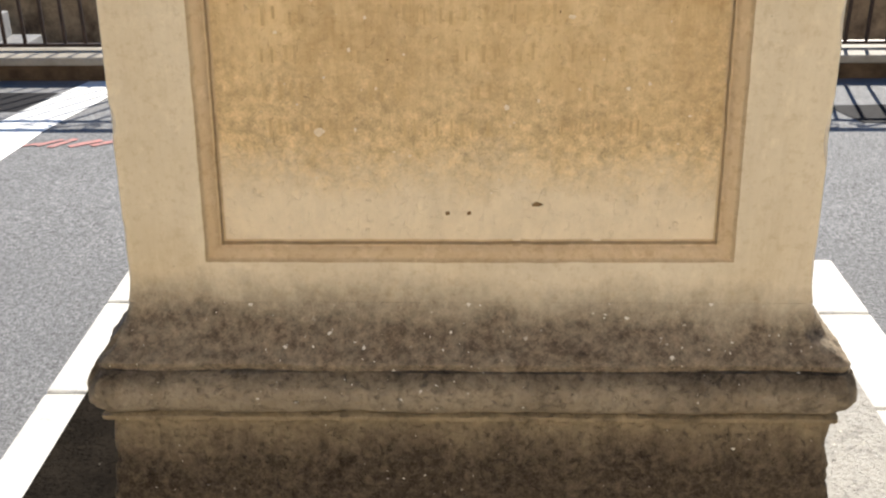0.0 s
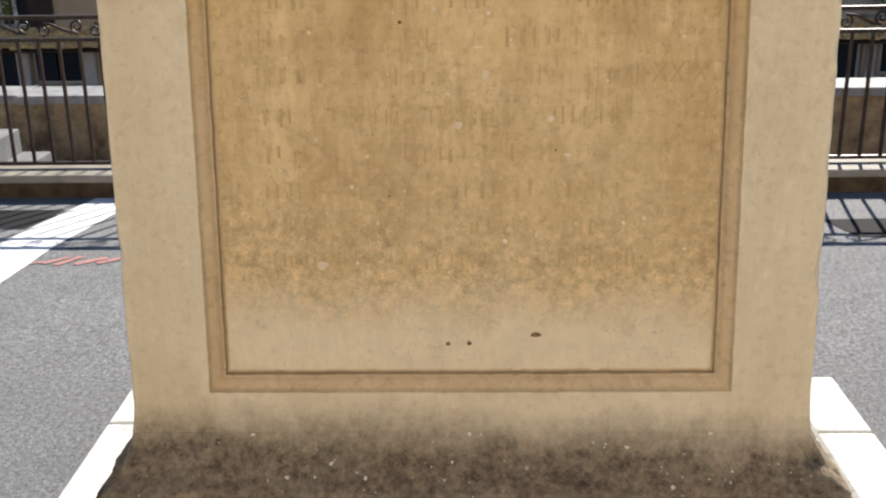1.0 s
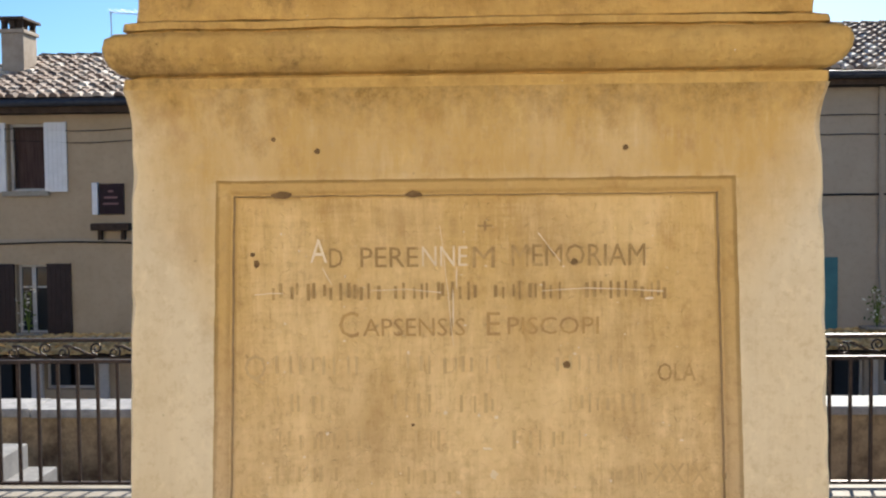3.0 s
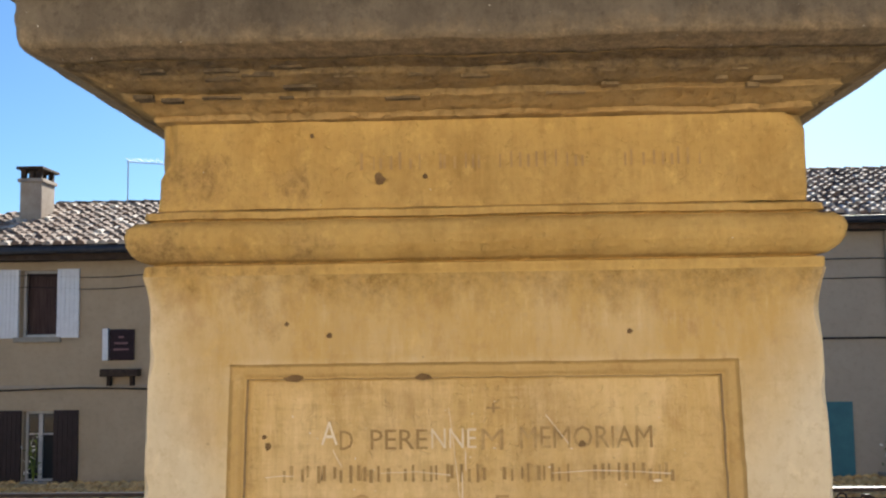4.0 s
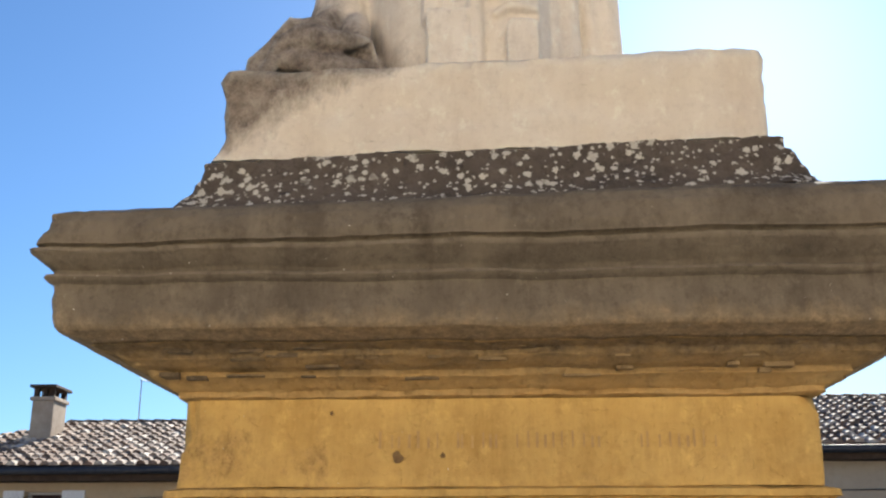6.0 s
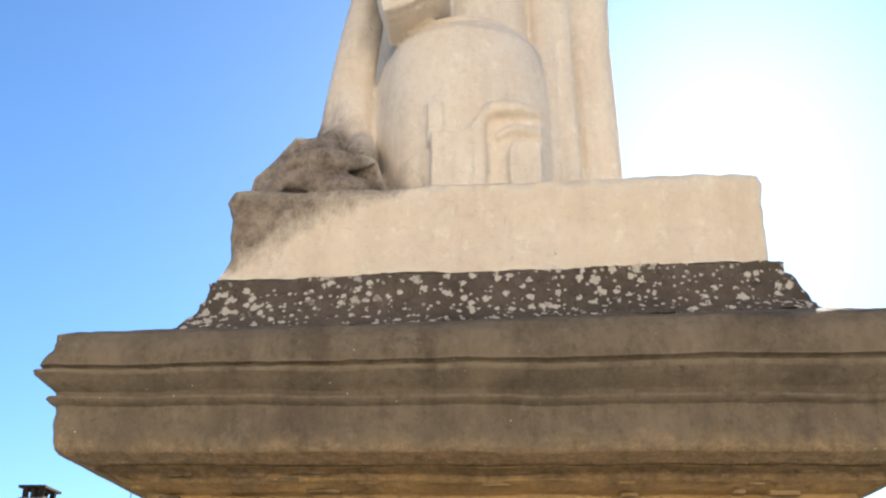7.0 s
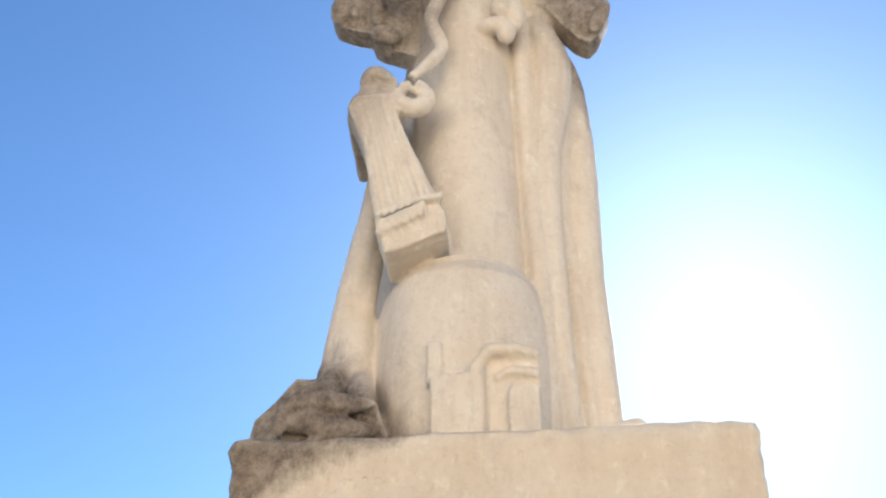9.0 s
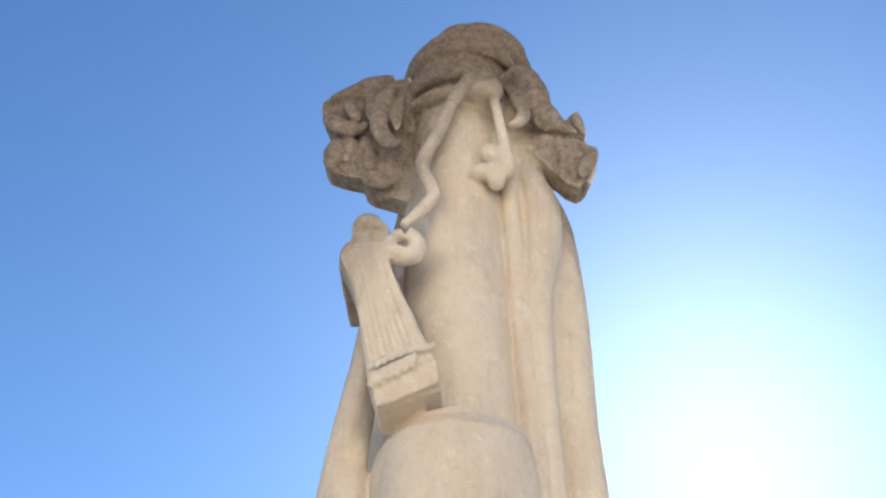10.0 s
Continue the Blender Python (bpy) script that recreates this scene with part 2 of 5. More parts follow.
M_SLAB = stone("white_limestone_slab", (0.62, 0.60, 0.56), (0.54, 0.52, 0.47), (0.28, 0.26, 0.23), 0.3, (), (((0.10, 0.095, 0.085), 24, 0.0, 0.5),), coarse=0.4)
M_FOOT = stone("speckled_footing_stone", (0.40, 0.38, 0.34), (0.32, 0.30, 0.27), (0.10, 0.09, 0.08), 0.3, (), ((LICHEN, 30, 0.08, 0.45),), 0.9, mottle=1.4, pitted=0.9)
# Letter strokes: flat faces in a darker stone tone.
M_CARVE, _nt, _b = material("dark_letter_strokes", 0.95)
_co = place(_nt)
_g = mask(_nt, noise_fac(_nt, _co, 22, 5, 0.7), 0.30, 0.52)
_nt.links.new(blend(_nt, _g, (0.54, 0.37, 0.16), (0.33, 0.21, 0.085)), _b.inputs["Base Color"])
M_CARVE3, _nt, _b = material("worn_frieze_carving", 0.95)
_g = mask(_nt, noise_fac(_nt, place(_nt), 26, 5, 0.7), 0.36, 0.6)
_nt.links.new(blend(_nt, _g, (0.50, 0.32, 0.12), (0.38, 0.235, 0.10)), _b.inputs["Base Color"])
M_CARVE2, _nt, _b = material("worn_carving", 0.95)
_g = mask(_nt, noise_fac(_nt, place(_nt), 30, 5, 0.7), 0.36, 0.6)
_nt.links.new(blend(_nt, _g, (0.59, 0.425, 0.215), (0.48, 0.335, 0.16)), _b.inputs["Base Color"])


def asphalt(name, base, contrast=1.0):
    m, nt, b = material(name, 0.95)
    b.inputs["Specular IOR Level"].default_value = 0.08
    co = place(nt)
    fine = maths(nt, "ADD", maths(nt, "MULTIPLY", noise_fac(nt, co, 130, 4, 0.85), 0.5), maths(nt, "MULTIPLY", noise_fac(nt, co, 55, 6, 0.85), 0.5))
    col = ramp(nt, fine, [(0.40, tuple(0.3 * c for c in base)), (0.5, base), (0.60, tuple(2.1 * c for c in base))])
    broad = noise_fac(nt, co, 1.3, 6, 0.65)
    col = blend(nt, mask(nt, broad, 0.35, 0.7), col, blend(nt, 0.35, col, tuple(0.5 * c for c in base)))
    nt.links.new(col, b.inputs["Base Color"])
    bump(nt, b, fine, 0.6, 0.004)
    return m


M_ASPHALT = asphalt("grey_asphalt", (0.165, 0.165, 0.168))
M_PATCH = asphalt("dark_asphalt_patch", (0.010, 0.0095, 0.012))


def plain(name, a, c, scale=8.0, rough=0.7, metal=0.0, stretch=(1, 1, 1), strength=0.15):
    """Two-tone worn surface with fine relief."""
    m, nt, b = material(name, rough, metal)
    b.inputs["Specular IOR Level"].default_value = 0.2 if rough < 0.65 else 0.05
    co = place(nt)
    col = ramp(nt, noise_fac(nt, co, scale, 7, 0.65, stretch), [(0.35, a), (0.68, c)])
    fine = noise_fac(nt, co, scale * 9, 5, 0.7, stretch)
    col = blend(nt, maths(nt, "MULTIPLY", mask(nt, fine, 0.5, 0.8), 0.4), col, tuple(0.6 * v for v in a))
    nt.links.new(col, b.inputs["Base Color"])
    bump(nt, b, fine, strength, 0.004)
    return m


M_RENDER = plain("beige_render", (0.36, 0.28, 0.19), (0.42, 0.33, 0.23), 1.2)
M_RENDER_B = plain("grey_render", (0.33, 0.28, 0.225), (0.38, 0.325, 0.26), 0.9)
M_CHALK = plain("white_scratched_stone", (0.66, 0.53, 0.34), (0.78, 0.67, 0.50), 30)
# Dark colour for pits drawn as flat spots; the shade inside is painted.
M_PIT = plain("dark_pit_shade", (0.14, 0.085, 0.04), (0.24, 0.15, 0.07), 60)
M_IRON = plain("dark_rusty_iron", (0.022, 0.016, 0.014), (0.06, 0.038, 0.03), 30, 0.5, 0.2)
M_CANOPY = plain("straw_coloured_canopy_tile", (0.40, 0.25, 0.10), (0.80, 0.60, 0.31), 9, 0.85)
M_PAINT = plain("white_road_paint", (0.72, 0.70, 0.66), (0.82, 0.80, 0.77), 14, 0.7)
M_RED = plain("faded_red_chalk", (0.46, 0.20, 0.18), (0.24, 0.18, 0.175), 30)
M_KERB = plain("pale_kerb_stone", (0.24, 0.215, 0.18), (0.34, 0.31, 0.265), 6)
# Dark kerb front: its shade is put into the colour; also the paving bed.
M_KERB_D = plain("kerb_shade_and_bed", (0.06, 0.04, 0.025), (0.14, 0.095, 0.06), 9)
M_WALLSTONE = plain("stained_terrace_wall", (0.10, 0.07, 0.045), (0.46, 0.35, 0.22), 3.2)
M_COPING = plain("white_coping", (0.20, 0.20, 0.205), (0.36, 0.355, 0.35), 9)
M_SHUT_W = plain("white_shutter_paint", (0.62, 0.63, 0.66), (0.70, 0.71, 0.74), 6, 0.5)
M_SHUT_B = plain("dark_brown_shutter_paint", (0.022, 0.014, 0.014), (0.035, 0.02, 0.02), 6, 0.5)
M_SHUT_T = plain("teal_shutter_paint", (0.035, 0.13, 0.16), (0.045, 0.16, 0.19), 5, 0.5)
M_FRAME = plain("grey_window_frame", (0.40, 0.38, 0.36), (0.50, 0.48, 0.46), 8, 0.5)
# Near-black backing for window openings; the room's shade is put into the colour.
M_DARK = plain("room_shade_backing", (0.012, 0.010, 0.010), (0.02, 0.017, 0.016), 4)
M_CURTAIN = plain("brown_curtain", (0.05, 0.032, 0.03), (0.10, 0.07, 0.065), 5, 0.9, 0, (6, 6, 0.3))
M_TILE, _nt, _b = material("clay_roof_tile", 0.9)
_oi = _nt.nodes.new("ShaderNodeNewGeometry").outputs["Random Per Island"]
_c = ramp(_nt, _oi, [(0.0, (0.10, 0.065, 0.05)), (0.4, (0.24, 0.16, 0.115)), (0.75, (0.36, 0.28, 0.22)), (1.0, (0.62, 0.55, 0.47))])
_n = noise_fac(_nt, place(_nt), 9, 5, 0.7)
_nt.links.new(blend(_nt, mask(_nt, _n, 0.45, 0.75), _c, (0.09, 0.06, 0.05)), _b.inputs["Base Color"])
bump(_nt, _b, _n, 0.3, 0.01)
M_GUTTER = plain("dark_zinc_gutter", (0.03, 0.035, 0.045), (0.06, 0.06, 0.07), 8, 0.5, 0.4)
M_EAVE = plain("dark_eaves_timber", (0.04, 0.028, 0.022), (0.08, 0.055, 0.04), 8)
M_CHIM = plain("chimney_render", (0.30, 0.24, 0.185), (0.42, 0.35, 0.28), 3)
M_STEP = plain("pale_concrete_step", (0.19, 0.188, 0.186), (0.27, 0.265, 0.26), 5)
M_LEAF = plain("green_leaf", (0.05, 0.09, 0.02), (0.16, 0.20, 0.04), 12)
M_FLOWER = plain("white_flower", (0.7, 0.68, 0.6), (0.8, 0.78, 0.7), 12)
M_GLASS, _nt, _b = material("window_glass", 0.06)
_b.inputs["Base Color"].default_value = (0.02, 0.022, 0.025, 1)
_b.inputs["IOR"].default_value = 1.5
M_CABLE = plain("black_cable", (0.012, 0.012, 0.012), (0.025, 0.024, 0.023), 20, 0.6)
M_SIGN = plain("dark_painted_panel", (0.016, 0.007, 0.010), (0.026, 0.012, 0.016), 6, 0.6)
M_SIGNBAR = plain("faded_pink_lettering", (0.16, 0.09, 0.10), (0.22, 0.13, 0.13), 8)


# mesh helpers
def mesh_of(name, verts, faces, smooth=False):
    me = bpy.data.meshes.new(name)
    me.from_pydata([tuple(v) for v in verts], [], faces)
    me.update()
    if smooth:
        me.polygons.foreach_set("use_smooth", [True] * len(me.polygons))
    return me


def part(name, data, mat, parent=None, label="", smooth=False):
    """Links a bmesh or a mesh as one object under a thing or a part."""
    if isinstance(data, bmesh.types.BMesh):
        me = bpy.data.meshes.new(name)
        bmesh.ops.recalc_face_normals(data, faces=data.faces[:])
        data.to_mesh(me)
        data.free()
        if smooth:
            me.polygons.foreach_set("use_smooth", [True] * len(me.polygons))
    else:
        me = data
    me.materials.clear()
    me.materials.append(mat)
    ob = new(name, me)
    if parent:
        ob.parent = parent
        ob.matrix_parent_inverse = Matrix.Translation(parent.location).inverted()
    if label:
        ob["label"] = label
    return ob


def empty(name, label, category, group="", kind=""):
    return tagged(new(name), label, category, group, kind)


def box(bm, x0, x1, y0, y1, z0, z1, bevel=0.0):
    r = bmesh.ops.create_cube(bm, size=1.0)
    bmesh.ops.scale(bm, vec=(x1 - x0, y1 - y0, z1 - z0), verts=r["verts"])
    bmesh.ops.translate(bm, vec=((x0 + x1) / 2, (y0 + y1) / 2, (z0 + z1) / 2), verts=r["verts"])
    if bevel:
        edges = list({e for v in r["verts"] for e in v.link_edges})
        bmesh.ops.bevel(bm, geom=edges, offset=bevel, segments=2, affect="EDGES", profile=0.6)
    return bm


def boxed(*args):
    return box(bmesh.new(), *args)


def tube(bm, pts, radius, sides=8):
    """A round bar along points; radius may be a list."""
    rings = []
    n = len(pts)
    for i, p in enumerate(pts):
        a, b = Vector(pts[max(i - 1, 0)]), Vector(pts[min(i + 1, n - 1)])
        d = (b - a).normalized()
        up = Vector((0, 0, 1)) if abs(d.z) < 0.9 else Vector((0, 1, 0))
        s = d.cross(up).normalized()
        u = s.cross(d).normalized()
        r = radius[i] if isinstance(radius, (list, tuple)) else radius
        rings.append([bm.verts.new(Vector(p) + r * (math.cos(2 * math.pi * k / sides) * s + math.sin(2 * math.pi * k / sides) * u)) for k in range(sides)])
    for r0, r1 in zip(rings, rings[1:]):
        for k in range(sides):
            bm.faces.new((r0[k], r0[(k + 1) % sides], r1[(k + 1) % sides], r1[k]))
    bm.faces.new(rings[0][::-1])
    bm.faces.new(rings[-1])
    return bm


def rough_noise(p, scale, seed=0.0):
    return noise.noise(Vector(p) * scale + Vector((seed, seed * 1.7, seed * 0.3)))


# ground: level round the monument, falling to the gutter under the railing
def ground_z(y):
    if y < 3.4:
        return 0.0
    if y < 5.2:
        return -0.09 * ((y - 3.4) / 1.8) ** 1.6
    return -0.09 - 0.18 * min((y - 5.2) / 1.5, 1.0)


def ground_sheet():
    ys = [-60, -25, -8, -2, 0, 1, 2, 3] + [3.4 + 0.2 * i for i in range(17)] + [6.72]
    xs = [-80, -40, -20, -10, -6, -4, -2, 0, 2, 4, 6, 10, 20, 40, 80]
    verts = [(x, y, ground_z(y)) for y in ys for x in xs]
    n = len(xs)
    faces = [(j * n + i, j * n + i + 1, (j + 1) * n + i + 1, (j + 1) * n + i) for j in range(len(ys) - 1) for i in range(n - 1)]
    return mesh_of("ground", verts, faces)


tagged(part("ground", ground_sheet(), M_ASPHALT), "worn grey asphalt square sloping to a gutter", "ground", kind="structure")
tagged(part("lower_ground", boxed(-80, 80, 7.35, 400, -2.6, -2.35), M_KERB), "pale dusty ground below the railing", "ground", kind="structure")


def strip(name, a, b, width, mat, n=14, lift=0.004):
    """A painted band lying on the ground from a to b."""
    d = (Vector(b) - Vector(a)).normalized()
    s = Vector((d.y, -d.x)) * width / 2
    verts, faces = [], []
    for i in range(n + 1):
        p = Vector(a).lerp(Vector(b), i / n)
        for q in (p - s, p + s):
            w = 0.012 * rough_noise((q.x, q.y, 0), 9)
            verts.append((q.x + w, q.y + w, ground_z(q.y) + lift))
        if i:
            k = 2 * i
            faces.append((k - 2, k - 1, k + 1, k))
    return mesh_of(name, verts, faces)


tagged(part("road_marking", strip("road_marking", (-2.36, 2.2), (-2.365, 6.68), 0.33, M_PAINT), M_PAINT),
       "wide white painted band on the asphalt", "road marking", kind="structure")
# Two near-black bands laid flat on the asphalt.
tagged(part("dark_patch", strip("dark_patch", (-4.2, 5.93), (-2.56, 5.93), 0.62, M_PATCH), M_PATCH), "dark patch on the asphalt", "road patch", kind="structure")
tagged(part("dark_patch", strip("dark_patch", (2.02, 5.5), (4.2, 5.62), 0.50, M_PATCH), M_PATCH), "dark patch on the asphalt", "road patch", kind="structure")
for a, b, w in (((-2.13, 4.80), (-2.04, 4.92), 0.035), ((-2.05, 4.78), (-1.98, 4.93), 0.04), ((-1.96, 4.79), (-1.84, 4.91), 0.05), ((-1.86, 4.80), (-1.74, 4.92), 0.045), ((-2.2, 4.80), (-2.1, 4.85), 0.03), ((1.95, 4.0), (2.05, 4.1), 0.02)):
    tagged(part("chalk_mark", strip("chalk_mark", a, b, w, M_RED, 5), M_RED), "faded red chalk mark on grey asphalt", "chalk mark", "red chalk marks")

# kerb under the railing
KERB_Z = -0.105
kerb = tagged(part("kerb", boxed(-20, 20, 6.72, 7.02, -2.5, -0.16), M_KERB_D), "stone kerb with a shade-dark face under the iron railing", "kerb", kind="structure")
for i in range(-9, 9):
    part("kerb_stone", box(bmesh.new(), i * 1.1 + 0.006, i * 1.1 + 1.094, 6.68, 7.0, -0.16, KERB_Z, 0.012), M_KERB, kerb)

# monument
XC, YC = -0.011, 2.150


def die_half(z):
    h = 0.558 - 0.0214 * (z - 1.5)
    if z > 1.945:
        h += 0.0125 * ((z - 1.945) / 0.071) ** 2
    if z < 0.835:
        h += 2.2 * (0.835 - z) ** 2
    return h


def lofted(profile, step=0.012, per_side=44, corner=0.012, wear=0.004, seed=0.0, close_top=True, calm=None, fine=0.0, flake=0.0):
    """A square block swept from (half width, height) pairs, with worn rounded corners."""
    rows = []
    for (h0, z0), (h1, z1) in zip(profile, profile[1:]):
        n = max(1, int(math.hypot(h1 - h0, z1 - z0) / step))
        rows += [(h0 + (h1 - h0) * i / n, z0 + (z1 - z0) * i / n) for i in range(n)]
    rows.append(profile[-1])
    verts, faces = [], []
    ring = 4 * (per_side + 4)
    for h, z in rows:
        for s in range(4):
            ca, sa = ((1, 0), (0, 1), (-1, 0), (0, -1))[s]
            def put(u, out):
                p = Vector((u, -out, 0))
                q = Vector((ca * p.x - sa * p.y, sa * p.x + ca * p.y, 0))
                w = XC + q.x, YC + q.y, z
                k = wear * (rough_noise(w, 7, seed) + 0.5 * rough_noise(w, 23, seed))
                k += fine * (rough_noise(w, 55, seed) + 0.6 * rough_noise(w, 110, seed))
                if flake:
                    k += flake * rough_noise((w[0] * 6, w[1] * 6, z * 75), 1.0, seed)
                if calm is not None:
                    k *= min(1.0, abs(z - calm) / 0.05)
                edge = abs(u) / max(h, 1e-4)
                chip = 0.0
                if edge > 0.96:
                    chip = -max(0.0, rough_noise(w, 14, seed + 5) - 0.12) * 0.03
                f = 1 + (k + chip) / h
                lean = 0.022 * min(max((z - 2.45) / 0.15, 0.0), 1.0) * (0.75 * q.x / 0.55 + 0.6)
                verts.append((XC + q.x * f, YC + q.y * f, z + 0.3 * k + lean))
            c = corner
            for i in range(per_side):
                put(-h + c + (2 * h - 2 * c) * i / (per_side - 1), h)
            for i in range(4):
                a = math.pi / 2 * (i + 0.5) / 4
                put(h - c + c * math.sin(a), h - c + c * math.cos(a))
    n = len(rows)
    for j in range(n - 1):
        for i in range(ring):
            k = (i + 1) % ring
            faces.append((j * ring + i, j * ring + k, (j + 1) * ring + k, (j + 1) * ring + i))
    if close_top:
        faces.append(tuple(range((n - 1) * ring, n * ring)))
    faces.append(tuple(range(ring))[::-1])
    me = mesh_of("block", verts, faces, True)
    me.set_sharp_from_angle(angle=radians(42))
    return me


pedestal = empty("pedestal", "weathered tan limestone pedestal with a carved inscription panel", "pedestal")
pedestal.location = (XC, YC, 0.05)
part("plinth", lofted([(0.646, 0.05), (0.636, 0.40), (0.622, 0.545), (0.621, 0.575), (0.624, 0.583), (0.632, 0.588), (0.633, 0.596), (0.626, 0.600)], 0.012, 150, wear=0.007, seed=1, fine=0.004), M_BASE, pedestal, "dark plinth block, darker towards the bottom")
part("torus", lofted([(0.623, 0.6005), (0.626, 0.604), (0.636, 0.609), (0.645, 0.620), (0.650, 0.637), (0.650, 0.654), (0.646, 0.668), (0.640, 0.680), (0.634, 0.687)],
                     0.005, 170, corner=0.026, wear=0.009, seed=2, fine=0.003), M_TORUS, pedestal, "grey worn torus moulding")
part("sweep", lofted([(0.630, 0.6872), (0.629, 0.690), (0.633, 0.695), (0.634, 0.702), (0.626, 0.711), (0.614, 0.722), (0.603, 0.735), (0.594, 0.749), (0.587, 0.763), (0.582, 0.776), (0.5778, 0.7899)],
                     0.006, 170, corner=0.016, wear=0.007, seed=3, calm=0.79, fine=0.003, close_top=False), M_BASE2, pedestal, "blackened sweep moulding with lichen specks")


def die_mesh():
    """The die: a plain shaft on three sides, with the sunk and moulded panel in front."""
    z0, z1 = 0.79, 2.0155
    pz0, pz1 = 0.862, 1.870           # outer rectangle of the frame
    def hw(z):                        # its half width
        return 0.438 - 0.0241 * (z - 0.862)
    steps = [(0.0, 0.0), (0.0022, 0.0035), (0.0050, 0.0065), (0.0085, 0.0075), (0.014, 0.0085), (0.019, 0.012), (0.0225, 0.0165), (0.0250, 0.017), (0.0268, 0.0265), (0.030, 0.0275)]
    t_in = [m for m, _ in steps]
    cols = [("edge", i / 9) for i in range(9)] + [("in", m) for m in t_in] + [("mid", (i + 1) / 61) for i in range(60)]
    def xpos(c, z):
        k, v = c
        h, w = die_half(z), hw(z)
        if k == "edge":
            return -h + (h - w) * v
        if k == "in":
            return -w + v
        lo = -w + t_in[-1]
        return lo + (-2 * lo) * v
    left = [c for c in cols if c[0] != "mid"]
    mids = [c for c in cols if c[0] == "mid"]
    zs = [z0 + (pz0 - z0) * i / 7 for i in range(7)] + [pz0 + m for m in t_in]
    zs += [pz0 + t_in[-1] + (pz1 - pz0 - 2 * t_in[-1]) * i / 100 for i in range(1, 100)]
    zs += [pz1 - m for m in t_in[::-1]] + [pz1 + (z1 - pz1) * i / 14 for i in range(1, 15)]
    def depth(m):
        if m <= 0:
            return 0.0
        for (m0, d0), (m1, d1) in zip(steps, steps[1:]):
            if m <= m1 + 1e-6:
                return d0 + (d1 - d0) * (m - m0) / (m1 - m0)
        return steps[-1][1]
    verts, faces = [], []
    row_n = 2 * len(left) + len(mids)
    for z in zs:
        xs = [xpos(c, z) for c in left] + [xpos(c, z) for c in mids] + [-xpos(c, z) for c in left[::-1]]
        for x in xs:
            m = min(x + hw(z), hw(z) - x, z - pz0, pz1 - z)
            wx = 0.0007 * rough_noise((x, 0, z), 17, 3) + 0.0010 * rough_noise((x, 0, z), 48, 5) if -0.001 < m < 0.034 else 0.0
            w = (XC + x + wx, 0, z + wx)
            calm = min(1.0, (z - z0) / 0.05, (z1 - z) / 0.05 + 0.0)
            bump_y = calm * (0.0016 * rough_noise(w, 9, 4) + 0.0008 * rough_noise(w, 31, 4))
            verts.append((w[0], YC - die_half(z) + depth(m) + bump_y, w[2]))
    for j in range(len(zs) - 1):
        for i in range(row_n - 1):
            a = j * row_n + i
            faces.append((a, a + 1, a + row_n + 1, a + row_n))
    # the other three sides, with worn vertical edges
    n = len(zs)
    base = len(verts)
    loop = [(1, -1), (1, 1), (-1, 1), (-1, -1)]
    for j, z in enumerate(zs):
        h = die_half(z)
        for k, (sx, sy) in enumerate(loop):
            chip = 0.004 * max(0.0, rough_noise((sx, sy, z), 16, 8) - 0.05) / 0.3
            if k == 0 or k == 3:
                w = verts[j * row_n + (row_n - 1 if k == 0 else 0)]
                verts[j * row_n + (row_n - 1 if k == 0 else 0)] = (w[0] - sx * (chip + 0.003), w[1], w[2])
                verts.append((XC + sx * h, YC - h + 0.004 + chip, z))
            else:
                verts.append((XC + sx * h, YC + h, z))
    for j in range(n - 1):
        a, b = base + 4 * j, base + 4 * (j + 1)
        faces.append((j * row_n + row_n - 1, a, b, (j + 1) * row_n + row_n - 1))
        for k in range(3):
            faces.append((a + k, a + k + 1, b + k + 1, b + k))
        faces.append((a + 3, j * row_n, (j + 1) * row_n, b + 3))
    return verts, faces, row_n, zs, hw, pz0, pz1, t_in


def build_die():
    verts, faces, row_n, zs, hw, pz0, pz1, t_in = die_mesh()
    me = mesh_of("die", verts, faces, True)
    me.set_sharp_from_angle(angle=radians(35))
    ob = part("die", me, M_DIE, pedestal, "smooth tan die with a moulded frame")
    me.materials.append(M_PANEL)
    me.materials.append(M_FRAME_STONE)
    me.materials.append(M_GROOVE)
    me.materials.append(M_BAND)
    inner = t_in[-1] - 0.001
    for p in me.polygons:
        c = p.center
        m = min(c.x - XC + hw(c.z), hw(c.z) - (c.x - XC), c.z - pz0, pz1 - c.z)
        if m > inner and c.y < YC - 0.4:
            p.material_index = 1
        elif c.y < YC - 0.4 and 0.0245 < m < 0.0272:
            p.material_index = 2
        elif c.y < YC - 0.4 and 0.0 < m < 0.0040:
            p.material_index = 3
        elif c.y < YC - 0.4 and 0.0 < m:
            p.material_index = 4
    return ob


build_die()
part("upper_moulding", lofted([(0.5597, 2.0156), (0.5615, 2.022), (0.561, 2.032), (0.550, 2.0345), (0.551, 2.037), (0.563, 2.040), (0.575, 2.050), (0.584, 2.064), (0.587, 2.080),
                               (0.583, 2.094), (0.572, 2.103), (0.553, 2.106), (0.553, 2.1085), (0.561, 2.110), (0.560, 2.121), (0.545, 2.126)], 0.005, per_side=110, corner=0.014, wear=0.005, seed=6, calm=2.0155, fine=0.0015), M_NECK, pedestal, "rounded orange moulding with chipped corners")
part("neck", lofted([(0.541, 2.127), (0.539, 2.15), (0.537, 2.274)], 0.03, corner=0.006, wear=0.003, seed=7), M_NECK, pedestal, "plain orange stone frieze")
